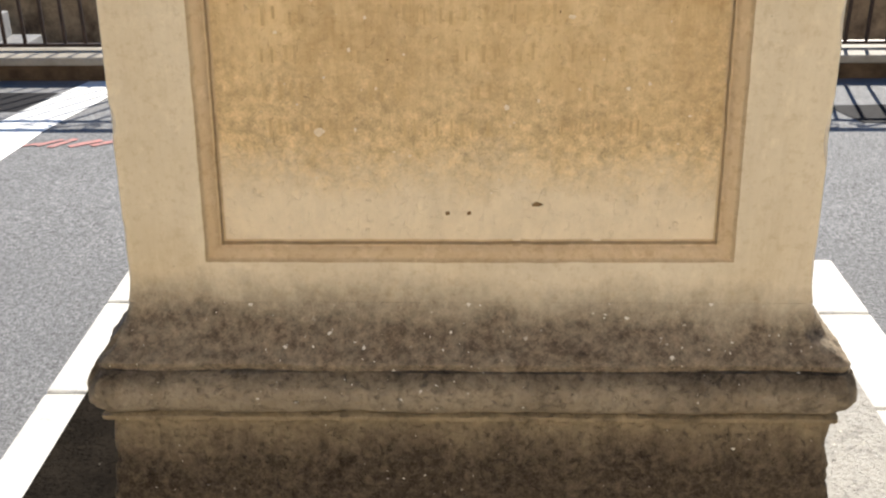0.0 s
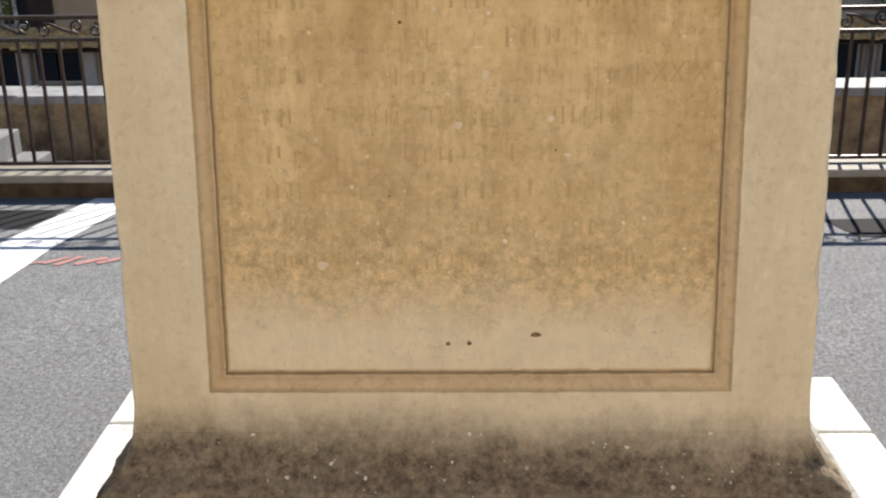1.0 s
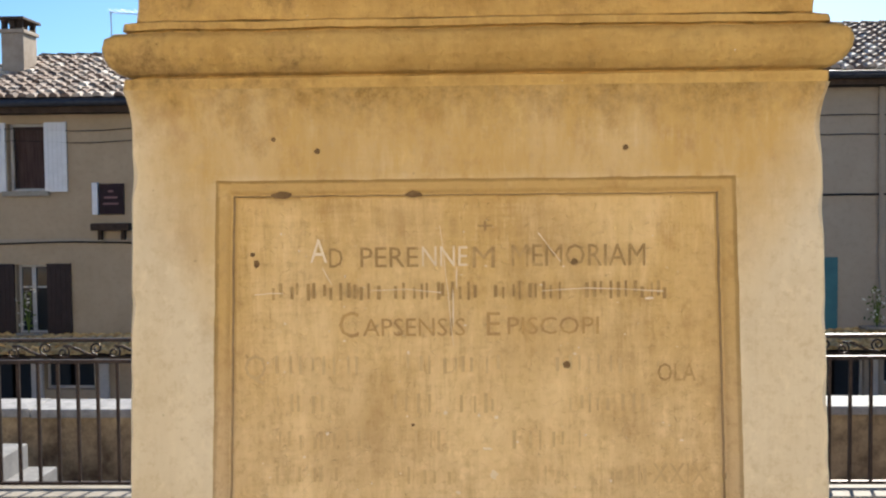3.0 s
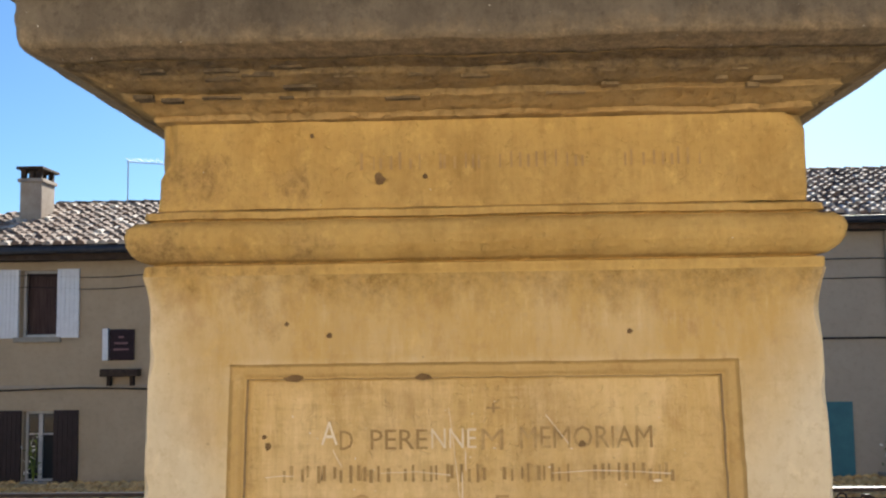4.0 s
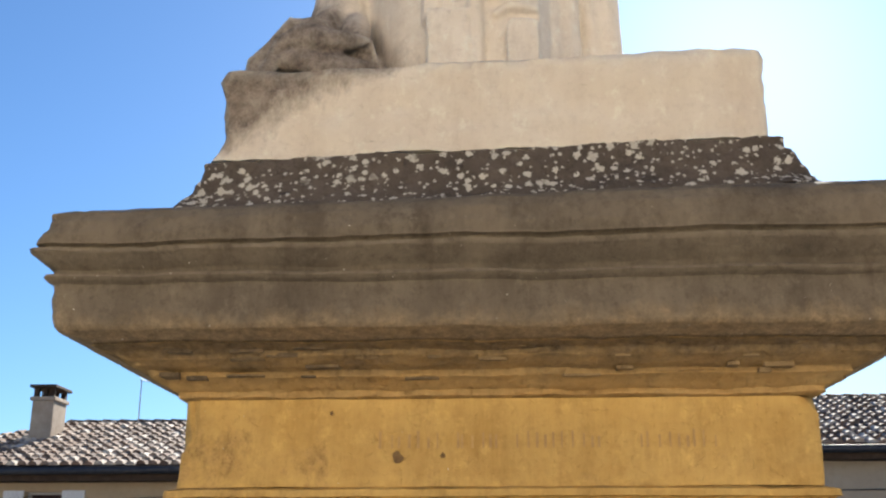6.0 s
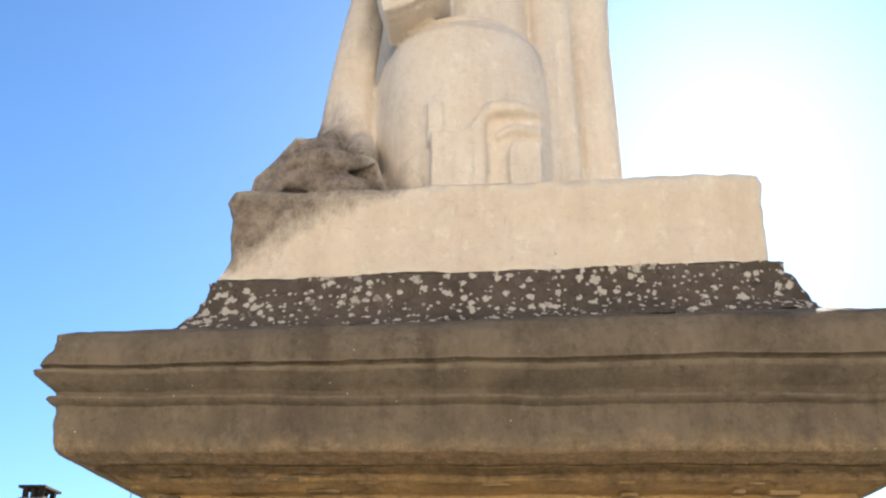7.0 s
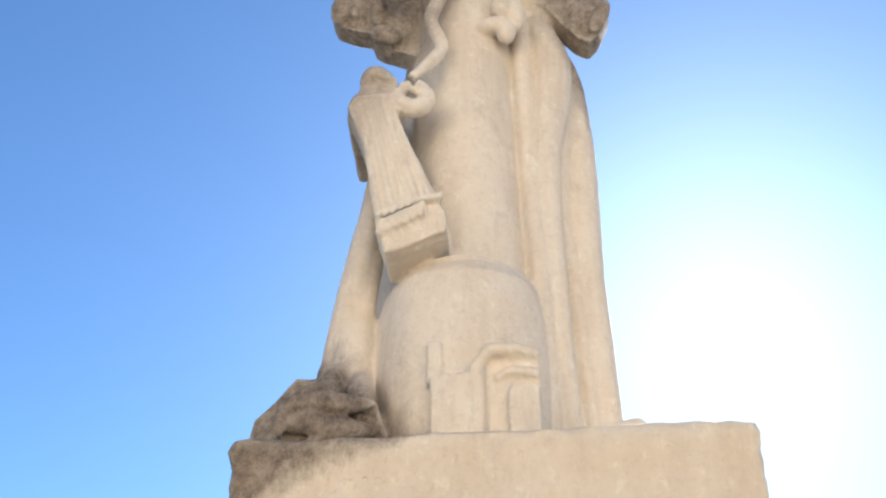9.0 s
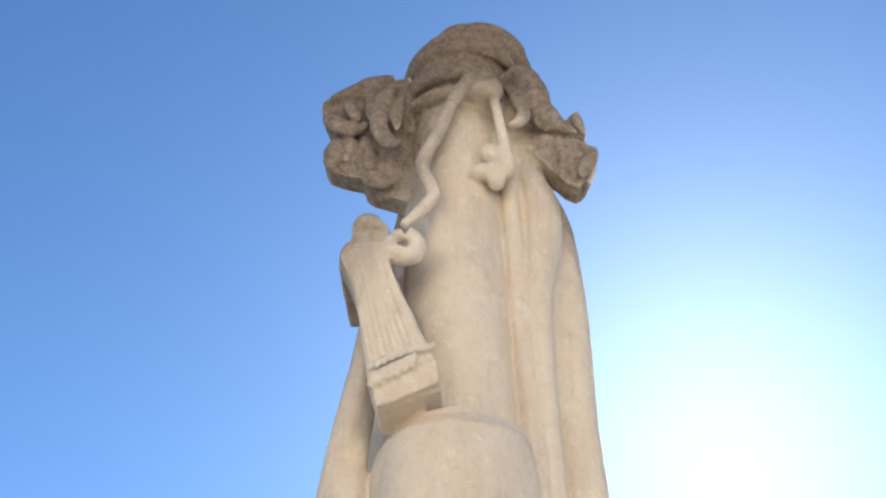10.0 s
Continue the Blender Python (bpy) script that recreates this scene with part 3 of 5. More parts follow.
part("bed_moulding", lofted([(0.540, 2.275), (0.549, 2.278), (0.549, 2.288), (0.556, 2.290), (0.572, 2.300), (0.586, 2.306), (0.588, 2.316), (0.604, 2.320), (0.626, 2.331), (0.634, 2.341), (0.664, 2.3485)],
                            0.004, per_side=150, corner=0.01, wear=0.008, seed=9, flake=0.009, fine=0.003), M_BED, pedestal, "eroded stepped moulding under the cap")


def flakes():
    """Ragged layers of stone scaling off under the cap."""
    rnd = random.Random(21)
    bm = bmesh.new()
    for k in range(44):
        z = rnd.choice((2.306, 2.318, 2.331, 2.342)) + rnd.uniform(-0.004, 0.004)
        out = 0.575 + (z - 2.295) * 1.35
        w, h, d = rnd.uniform(0.008, 0.032), rnd.uniform(0.002, 0.005), rnd.uniform(0.001, 0.006)
        side, u = rnd.choice((0, 0, 0, 1, -1)), rnd.uniform(-0.56, 0.56)
        n = 9
        rim = [(u + w * math.cos(math.pi * i / (n - 1)) * rnd.uniform(0.85, 1.1), d * (0.35 + 0.65 * math.sin(math.pi * i / (n - 1))) * rnd.uniform(0.6, 1.2)) for i in range(n)] + [(u - w, -0.03), (u + w, -0.03)]
        def at(p, zz):
            a, o = p[0], out + p[1]
            return (XC + a, YC - o, zz) if side == 0 else (XC + side * o, YC + a, zz)
        lo, hi = [bm.verts.new(at(p, z - h)) for p in rim], [bm.verts.new(at(p, z + h * 0.6)) for p in rim]
        bm.faces.new(lo[::-1])
        bm.faces.new(hi)
        for i in range(len(rim)):
            q = (i + 1) % len(rim)
            bm.faces.new((lo[i], lo[q], hi[q], hi[i]))
    return bm


part("flake", flakes(), M_FLAKE, pedestal, "scaling layers of stone")["kind"] = "stuff"
part("cap", lofted([(0.655, 2.349), (0.686, 2.357), (0.707, 2.363), (0.712, 2.370), (0.713, 2.436), (0.722, 2.441), (0.727, 2.446), (0.726, 2.450), (0.715, 2.453), (0.716, 2.460), (0.735, 2.476), (0.745, 2.485), (0.746, 2.491), (0.731, 2.4945), (0.733, 2.498), (0.741, 2.501),
                    (0.743, 2.517), (0.738, 2.542), (0.726, 2.560), (0.705, 2.571), (0.640, 2.590), (0.590, 2.606)], 0.004, per_side=120, corner=0.016, wear=0.006, seed=11, fine=0.0018), M_CAP, pedestal, "dark grey-brown weathered cap slab")
part("sloped_course", lofted([(0.592, 2.606), (0.566, 2.630), (0.551, 2.655), (0.541, 2.688), (0.536, 2.719), (0.515, 2.726)], 0.008, per_side=120, wear=0.009, seed=13, fine=0.004), M_SLOPE, pedestal, "black sloped course spotted with pale lichen")
part("upper_block", lofted([(0.519, 2.7265), (0.515, 2.76), (0.508, 2.812), (0.512, 2.85), (0.516, 2.89), (0.511, 2.908), (0.498, 2.916)], 0.010, per_side=90, corner=0.02, wear=0.013, seed=15, fine=0.002), M_BLOCK, pedestal, "cream stone block under the statue")


# paving ring round the pedestal
footing = tagged(part("footing", box(bmesh.new(), XC - 1.05, XC + 1.085, YC - 1.05, YC + 1.05, -0.1, 0.05, 0.01), M_FOOT), "speckled stone footing under the pedestal", "footing", kind="structure")
# Left strip of the footing in a near-black tone.
part("dark_strip", box(bmesh.new(), XC - 1.054, -0.62, YC - 1.054, YC + 1.054, 0.0, 0.056, 0.008), M_FOOT_DARK, footing, "near-black left side of the footing")
paving = tagged(part("paving_bed", box(bmesh.new(), XC - 1.178, XC + 1.26, YC - 1.195, YC + 1.18, -0.12, 0.012), M_KERB_D), "border of white stone slabs round the pedestal", "paving", kind="structure")
for x0, x1, cuts in ((-1.182, -1.050, (1.185, 0.85, 0.309, -0.23, -0.77, -1.2)), (1.088, 1.265, (1.185, 0.787, 0.25, -0.29, -0.83, -1.2))):
    for y1, y0 in zip(cuts, cuts[1:]):
        part("slab", box(bmesh.new(), XC + x0, XC + x1, YC + y0 + 0.006, YC + y1 - 0.006, 0.0, 0.034, 0.008), M_SLAB, paving)
for i in range(4):
    x0 = XC - 1.05 + i * 0.534
    for y0, y1 in ((1.056, 1.185), (-1.2, -1.056)):
        part("slab", box(bmesh.new(), x0 + 0.003, x0 + 0.531, YC + y0, YC + y1, 0.0, 0.033, 0.006), M_SLAB, paving)


# statue: one plain mesh
def ellipsoid(bm, c, r, rot=(0, 0, 0), segs=32):
    m = pose(*c, *rot) @ Matrix.Diagonal((*r, 1))
    bmesh.ops.create_uvsphere(bm, u_segments=segs, v_segments=segs // 2, radius=1.0, matrix=m)


def slab_between(bm, corners, y0, y1):
    """A block from four (x, z) corners and two depths."""
    v = [bm.verts.new((x, y, z)) for y in (y0, y1) for x, z in corners]
    n = len(corners)
    bm.faces.new(v[:n])
    bm.faces.new(v[n:][::-1])
    for i in range(n):
        bm.faces.new((v[i], v[i + n], v[(i + 1) % n + n], v[(i + 1) % n]))


def fold(bm, pts, radius, sides=12, blunt=0.0, squash=0.75):
    """A soft ridge of cloth along a smooth path, fading out at both ends."""
    n = len(pts)
    rad = list(radius) if isinstance(radius, (list, tuple)) else [radius] * n
    path, rr = [], []
    for i in range(n - 1):
        p0, p1, p2, p3 = (Vector(pts[min(max(k, 0), n - 1)]) for k in (i - 1, i, i + 1, i + 2))
        for j in range(6 if i < n - 2 else 7):
            t = j / 6
            path.append(0.5 * (2 * p1 + (p2 - p0) * t + (2 * p0 - 5 * p1 + 4 * p2 - p3) * t * t + (3 * p1 - p0 - 3 * p2 + p3) * t ** 3))
            rr.append(rad[i] + (rad[i + 1] - rad[i]) * t)
    m = len(path) - 1
    for k in range(m + 1):
        end = min(k, m - k) / m
        rr[k] *= blunt + (1 - blunt) * math.sqrt(min(1.0, end / 0.28)) if end < 0.28 else 1.0
        rr[k] = max(rr[k], 0.003)
    before = len(bm.verts)
    tube(bm, path, rr, sides)
    bm.verts.ensure_lookup_table()
    for k in range(before, len(bm.verts)):
        c = path[(k - before) // sides]
        bm.verts[k].co.y = c.y + (bm.verts[k].co.y - c.y) * squash


def drape(bm, levels, folds=7, depth=0.02, seed=0.0, n=96, steps=40):
    """A robe from (z, centre x, centre y, half width, half depth), with hanging folds."""
    verts = []
    for j in range(steps + 1):
        t = j / steps * (len(levels) - 1)
        k = min(int(t), len(levels) - 2)
        f = t - k
        f = f * f * (3 - 2 * f)
        z, cx, cy, a, b = [p + (q - p) * f for p, q in zip(levels[k], levels[k + 1])]
        ring = []
        for i in range(n):
            th = 2 * math.pi * i / n
            w = depth * math.sin(folds * th + 1.3 * math.sin(3 * th + seed) + seed) * (0.6 + 0.4 * math.sin(2.0 * z + th * 2 + seed))
            ring.append(bm.verts.new((cx + (a + w) * math.cos(th), cy + (b + w) * math.sin(th), z)))
        verts.append(ring)
    for r0, r1 in zip(verts, verts[1:]):
        for i in range(n):
            bm.faces.new((r0[i], r0[(i + 1) % n], r1[(i + 1) % n], r1[i]))
    bm.faces.new(verts[0][::-1])
    bm.faces.new(verts[-1])


def statue_mesh():
    bm = bmesh.new()
    # rounded mound in front, with its worn lip
    drape(bm, [(2.90, -0.080, 2.02, 0.215, 0.24), (3.20, -0.08, 2.02, 0.220, 0.24), (3.33, -0.08, 2.025, 0.214, 0.235), (3.40, -0.078, 2.03, 0.202, 0.228), (3.45, -0.075, 2.05, 0.176, 0.205)], 5, 0.004)
    tube(bm, [(-0.075 + 0.178 * math.cos(a), 2.05 + 0.20 * math.sin(a), 3.445 + 0.006 * math.sin(3 * a)) for a in [math.pi * (1.02 + 0.96 * i / 20) for i in range(21)]], 0.012, 8)
    # front fall of the robe
    drape(bm, [(3.40, -0.055, 2.09, 0.172, 0.20), (3.70, -0.058, 2.09, 0.160, 0.195), (4.10, -0.066, 2.095, 0.150, 0.19), (4.62, -0.070, 2.105, 0.150, 0.19)], 6, 0.004, 0.8)
    # cloak behind and at both sides
    drape(bm, [(2.90, -0.05, 2.30, 0.37, 0.24), (3.25, -0.05, 2.29, 0.345, 0.23), (3.75, -0.028, 2.27, 0.312, 0.22), (4.15, -0.018, 2.26, 0.283, 0.21), (4.45, -0.02, 2.24, 0.222, 0.19), (4.60, -0.02, 2.22, 0.20, 0.17)], 9, 0.014, 2.0)
    fold(bm, [(-0.375, 1.97, 3.08), (-0.352, 1.98, 3.40), (-0.315, 2.01, 3.70), (-0.275, 2.05, 4.05)], [0.065, 0.045, 0.034, 0.03], 14, 0.8, 1.0)
    fold(bm, [(-0.34, 1.93, 3.02), (-0.335, 1.975, 3.35), (-0.30, 2.02, 3.62)], [0.085, 0.042, 0.028], 14, 0.8, 1.0)
    fold(bm, [(-0.40, 1.93, 3.04), (-0.385, 1.96, 3.22), (-0.362, 1.98, 3.45)], [0.05, 0.034, 0.02], 14, 0.5, 1.0)
    # folds between the robe and the outer cloak
    tube(bm, [(0.095, 2.0, 4.38), (0.100, 1.995, 4.10), (0.106, 1.985, 3.75), (0.118, 1.97, 3.40), (0.125, 1.96, 2.95)], [0.026, 0.027, 0.028, 0.030, 0.032], 12)
    drape(bm, [(2.92, 0.16, 2.11, 0.12, 0.12), (3.5, 0.155, 2.12, 0.11, 0.11), (4.0, 0.15, 2.12, 0.105, 0.105), (4.42, 0.12, 2.13, 0.08, 0.10)], 5, 0.006, 1.1)
    fold(bm, [(0.145, 2.03, 4.42), (0.185, 2.02, 4.22), (0.178, 2.015, 4.05), (0.158, 2.00, 3.90), (0.150, 1.995, 3.70), (0.152, 1.99, 3.40), (0.165, 1.98, 2.95)],
         [0.03, 0.060, 0.054, 0.040, 0.036, 0.038, 0.042], 14, 0.8, 1.0)
    fold(bm, [(0.19, 2.15, 4.46), (0.232, 2.13, 4.24), (0.243, 2.10, 4.03), (0.247, 2.075, 3.82), (0.240, 2.06, 3.50), (0.255, 2.05, 2.95)], [0.03, 0.05, 0.052, 0.048, 0.05, 0.06], 14, 0.8, 1.0)
    tube(bm, [(0.205, 2.06, 3.86), (0.204, 2.035, 3.60), (0.215, 2.02, 3.25), (0.225, 2.01, 2.95)], [0.008, 0.02, 0.024, 0.026], 10)
    # heaped cloth and rock at the foot
    slab_between(bm, [(-0.525, 2.90), (-0.530, 2.975), (-0.525, 3.025), (-0.482, 3.07), (-0.44, 3.125), (-0.39, 3.12), (-0.335, 3.08), (-0.26, 3.065), (-0.235, 2.99), (-0.22, 2.90)], 1.80, 2.35)
    for pts, r in (([(-0.47, 1.80, 3.055), (-0.40, 1.775, 3.06), (-0.33, 1.77, 3.045), (-0.26, 1.79, 3.055)], [0.016, 0.022, 0.02, 0.012]), ([(-0.50, 1.80, 3.0), (-0.42, 1.785, 3.012), (-0.33, 1.775, 2.985), (-0.25, 1.79, 2.995)], [0.014, 0.02, 0.026, 0.016]),
                   ([(-0.448, 1.79, 3.075), (-0.462, 1.775, 3.01), (-0.478, 1.77, 2.955), (-0.472, 1.77, 2.92)], 0.013), ([(-0.515, 1.80, 2.945), (-0.42, 1.785, 2.945), (-0.30, 1.775, 2.94)], 0.02),
                   ([(-0.44, 1.85, 3.115), (-0.385, 1.80, 3.095), (-0.345, 1.79, 3.065)], [0.014, 0.02, 0.014]), ([(-0.355, 1.93, 3.22), (-0.375, 1.86, 3.12), (-0.40, 1.80, 3.055)], [0.02, 0.028, 0.016]), ([(-0.315, 1.94, 3.20), (-0.30, 1.85, 3.11), (-0.285, 1.79, 3.045)], [0.018, 0.026, 0.016])):
        fold(bm, pts, [1.3 * v for v in (r if isinstance(r, list) else [r] * len(pts))])
    slab_between(bm, [(0.14, 2.90), (0.20, 3.0), (0.30, 3.02), (0.40, 2.94), (0.44, 2.90)], 1.80, 2.4)
    # small carved blocks and a low arch at the front of the mound
    slab_between(bm, [(-0.141, 2.90), (-0.142, 3.105), (-0.058, 3.105), (-0.058, 2.90)], 1.745, 1.90)
    slab_between(bm, [(-0.152, 3.09), (-0.152, 3.195), (-0.121, 3.195), (-0.118, 3.09)], 1.775, 1.90)
    slab_between(bm, [(-0.048, 2.90), (-0.048, 3.13), (-0.018, 3.165), (0.095, 3.155), (0.098, 2.90)], 1.775, 1.95)
    tube(bm, [(-0.042, 1.77, 2.90), (-0.043, 1.77, 3.125), (-0.014, 1.765, 3.163), (0.035, 1.765, 3.166), (0.095, 1.78, 3.155)], [0.020, 0.020, 0.019, 0.017, 0.015], 10)
    slab_between(bm, [(0.024, 2.90), (0.022, 3.06), (0.034, 3.078), (0.088, 3.074), (0.090, 2.90)], 1.748, 1.85)
    tube(bm, [(0.0, 1.775, 3.10), (0.03, 1.768, 3.116), (0.09, 1.772, 3.108)], 0.011, 8)
    # sheet with a toothed end hanging at the side
    slab_between(bm, [(-0.368, 3.90), (-0.345, 3.935), (-0.255, 3.945), (-0.232, 3.85), (-0.110, 3.547), (-0.104, 3.485), (-0.225, 3.432), (-0.252, 3.425), (-0.280, 3.52), (-0.322, 3.778)], 1.805, 1.92)
    slab_between(bm, [(-0.268, 3.49), (-0.255, 3.428), (-0.225, 3.435), (-0.108, 3.49), (-0.112, 3.55), (-0.16, 3.535)], 1.775, 1.88)
    for k in range(5):
        f = k / 4
        tube(bm, [(-0.345 + 0.085 * f, 1.806, 3.93), (-0.308 + 0.105 * f, 1.803, 3.76 - 0.012 * f), (-0.272 + 0.128 * f, 1.800, 3.56 + 0.025 * f)], 0.004 + 0.002 * (k % 2), 8)
    tube(bm, [(-0.278, 1.800, 3.545), (-0.215, 1.790, 3.575), (-0.118, 1.795, 3.60)], 0.010, 8)
    for k in range(6):
        x = -0.262 + 0.019 * k
        tube(bm, [(x - 0.006, 1.766, 3.470 + 0.010 * k), (x + 0.002, 1.764, 3.505 + 0.010 * k), (x + 0.008, 1.790, 3.552 + 0.009 * k)], 0.0095, 8)
    slab_between(bm, [(-0.378, 3.90), (-0.376, 3.945), (-0.352, 3.995), (-0.336, 4.075), (-0.288, 4.09), (-0.245, 4.04), (-0.25, 3.90)], 1.865, 2.15)
    fold(bm, [(-0.374, 1.87, 3.925), (-0.335, 1.85, 3.965), (-0.262, 1.845, 3.96)], [0.014, 0.02, 0.014], 10)
    fold(bm, [(-0.345, 1.875, 4.02), (-0.312, 1.86, 4.06), (-0.262, 1.86, 4.035)], [0.014, 0.022, 0.018], 10)
    # sleeves: broken flaps, with the cuffs hanging below
    slab_between(bm, [(-0.48, 4.675), (-0.423, 4.685), (-0.342, 4.71), (-0.27, 4.76), (-0.20, 4.77), (-0.19, 4.52), (-0.27, 4.525), (-0.304, 4.56), (-0.362, 4.565), (-0.434, 4.555), (-0.468, 4.59), (-0.488, 4.65)], 1.985, 2.08)
    slab_between(bm, [(-0.419, 4.56), (-0.455, 4.51), (-0.472, 4.47), (-0.467, 4.424), (-0.449, 4.39), (-0.402, 4.366), (-0.344, 4.35), (-0.334, 4.31), (-0.309, 4.29), (-0.20, 4.25), (-0.18, 4.56)], 2.005, 2.08)
    slab_between(bm, [(0.05, 4.77), (0.10, 4.775), (0.162, 4.765), (0.196, 4.715), (0.227, 4.64), (0.247, 4.555), (0.279, 4.55), (0.312, 4.59), (0.336, 4.56), (0.345, 4.505), (0.333, 4.48), (0.261, 4.46), (0.19, 4.44), (0.10, 4.35), (0.05, 4.35)], 1.99, 2.08)
    slab_between(bm, [(0.22, 4.50), (0.317, 4.455), (0.368, 4.415), (0.366, 4.38), (0.327, 4.29), (0.299, 4.262), (0.264, 4.281), (0.225, 4.328), (0.197, 4.376), (0.15, 4.43)], 1.975, 2.06)
    for c, r, tilt in (((-0.37, 2.01, 4.635), (0.115, 0.05, 0.052), -14), ((-0.25, 2.0, 4.62), (0.075, 0.065, 0.12), 0), ((-0.37, 2.03, 4.44), (0.09, 0.045, 0.075), 10), ((-0.27, 2.03, 4.40), (0.08, 0.05, 0.13), 0),
                       ((0.14, 1.995, 4.62), (0.085, 0.06, 0.12), 0), ((0.235, 2.0, 4.52), (0.075, 0.045, 0.055), 35), ((0.285, 2.0, 4.37), (0.06, 0.04, 0.085), -20), ((0.16, 2.03, 4.44), (0.08, 0.05, 0.10), 0)):
        ellipsoid(bm, c, r, (0, tilt, 0), 24)
    ellipsoid(bm, (-0.432, 2.00, 4.445), (0.036, 0.035, 0.062), (0, 12, 0), 20)
    for pts, r in (([(-0.470, 1.985, 4.655), (-0.40, 1.965, 4.665), (-0.33, 1.955, 4.69), (-0.25, 1.95, 4.735)], [0.016, 0.022, 0.026, 0.022]), ([(-0.472, 1.985, 4.62), (-0.445, 1.97, 4.56), (-0.385, 1.965, 4.52), (-0.33, 1.96, 4.53)], [0.012, 0.018, 0.018, 0.012]),
                   ([(-0.405, 1.975, 4.66), (-0.385, 1.96, 4.60), (-0.36, 1.96, 4.545)], 0.013), ([(-0.335, 1.965, 4.69), (-0.315, 1.95, 4.62), (-0.318, 1.95, 4.54)], 0.017),
                   ([(-0.245, 1.935, 4.685), (-0.272, 1.925, 4.62), (-0.288, 1.915, 4.55), (-0.291, 1.91, 4.475), (-0.270, 1.91, 4.42), (-0.242, 1.915, 4.405), (-0.228, 1.925, 4.435)], [0.022, 0.023, 0.020, 0.018, 0.018, 0.018, 0.014]),
                   ([(-0.222, 1.935, 4.62), (-0.240, 1.93, 4.55), (-0.238, 1.925, 4.47)], [0.012, 0.014, 0.010]),
                   ([(-0.40, 2.005, 4.53), (-0.385, 1.99, 4.47), (-0.40, 1.985, 4.40)], 0.014), ([(-0.35, 2.0, 4.52), (-0.325, 1.985, 4.44), (-0.32, 1.99, 4.36)], 0.016), ([(-0.335, 2.0, 4.345), (-0.30, 1.985, 4.32), (-0.25, 1.98, 4.30)], 0.02),
                   ([(0.085, 1.945, 4.70), (0.145, 1.935, 4.705), (0.185, 1.94, 4.64), (0.205, 1.945, 4.56), (0.25, 1.955, 4.50), (0.31, 1.965, 4.475)], [0.022, 0.03, 0.030, 0.026, 0.024, 0.016]),
                   ([(0.100, 1.935, 4.655), (0.132, 1.925, 4.59), (0.150, 1.92, 4.52), (0.135, 1.92, 4.482), (0.100, 1.93, 4.482)], [0.016, 0.015, 0.014, 0.014, 0.012]),
                   ([(0.17, 1.965, 4.62), (0.185, 1.955, 4.54), (0.225, 1.96, 4.475)], 0.014), ([(0.318, 1.985, 4.58), (0.316, 1.975, 4.53), (0.338, 1.98, 4.48)], 0.010),
                   ([(0.352, 1.965, 4.41), (0.335, 1.955, 4.345), (0.302, 1.96, 4.282)], 0.015), ([(0.25, 1.975, 4.47), (0.262, 1.97, 4.38), (0.255, 1.975, 4.30)], 0.012)):
        fold(bm, pts, [1.55 * v for v in (r if isinstance(r, list) else [r] * len(pts))])
    # neck band and the wound cloth on top
    drape(bm, [(4.55, -0.06, 2.11, 0.165, 0.20), (4.66, -0.05, 2.11, 0.172, 0.200), (4.74, -0.04, 2.11, 0.182, 0.195), (4.82, -0.028, 2.11, 0.19, 0.195)], 5, 0.004)
    ellipsoid(bm, (-0.022, 2.115, 4.87), (0.212, 0.195, 0.150))
    ellipsoid(bm, (0.045, 2.08, 4.865), (0.160, 0.165, 0.10), (0, 10, 0))
    for pts, r in (([(-0.215, 2.05, 4.80), (-0.15, 1.955, 4.82), (-0.05, 1.915, 4.825), (0.06, 1.92, 4.805), (0.15, 1.98, 4.765)], [0.014, 0.020, 0.022, 0.024, 0.022]),
                   ([(-0.19, 2.02, 4.865), (-0.11, 1.94, 4.885), (-0.01, 1.92, 4.880), (0.08, 1.935, 4.850)], [0.012, 0.018, 0.018, 0.014]),
                   ([(-0.085, 1.975, 4.945), (0.0, 1.945, 4.935), (0.08, 1.945, 4.90), (0.14, 1.975, 4.845), (0.175, 2.03, 4.80)], [0.018, 0.030, 0.036, 0.034, 0.022]),
                   ([(-0.15, 2.05, 4.985), (-0.05, 2.0, 5.005), (0.05, 2.0, 4.985), (0.13, 2.04, 4.92)], [0.014, 0.024, 0.026, 0.018])):
        fold(bm, pts, [1.3 * v for v in (r if isinstance(r, list) else [r] * len(pts))])
    for z, r, thick in ((4.595, 0.178, 0.026), (4.680, 0.188, 0.028)):
        tube(bm, [(-0.055 + r * math.cos(a), 2.11 + 0.210 * math.sin(a), z - 0.02 * max(0.0, math.cos(a))) for a in [math.pi * (0.92 + 0.86 * i / 24) for i in range(25)]], thick, 10)
    # knotted cord with its ends
    fold(bm, [(0.075, 1.90, 4.625), (0.03, 1.88, 4.645), (-0.015, 1.88, 4.625), (-0.045, 1.885, 4.575), (-0.079, 1.885, 4.508), (-0.107, 1.885, 4.417), (-0.142, 1.885, 4.333), (-0.157, 1.88, 4.265), (-0.133, 1.875, 4.19), (-0.128, 1.87, 4.145), (-0.168, 1.86, 4.078), (-0.206, 1.845, 4.025)],
         [0.02, 0.023, 0.024, 0.023, 0.022, 0.021, 0.021, 0.021, 0.021, 0.021, 0.02, 0.018], 12, 0.75, 1.0)
    tube(bm, [(-0.200 + 0.036 * math.cos(a), 1.825 + 0.008 * math.cos(a), 3.938 + 0.038 * math.sin(a)) for a in [math.pi * (0.55 + 1.9 * i / 18) for i in range(19)]], [0.018] * 6 + [0.026] * 8 + [0.024] * 5, 10)
    ellipsoid(bm, (0.030, 1.895, 4.592), (0.052, 0.035, 0.028), (0, 10, 0))
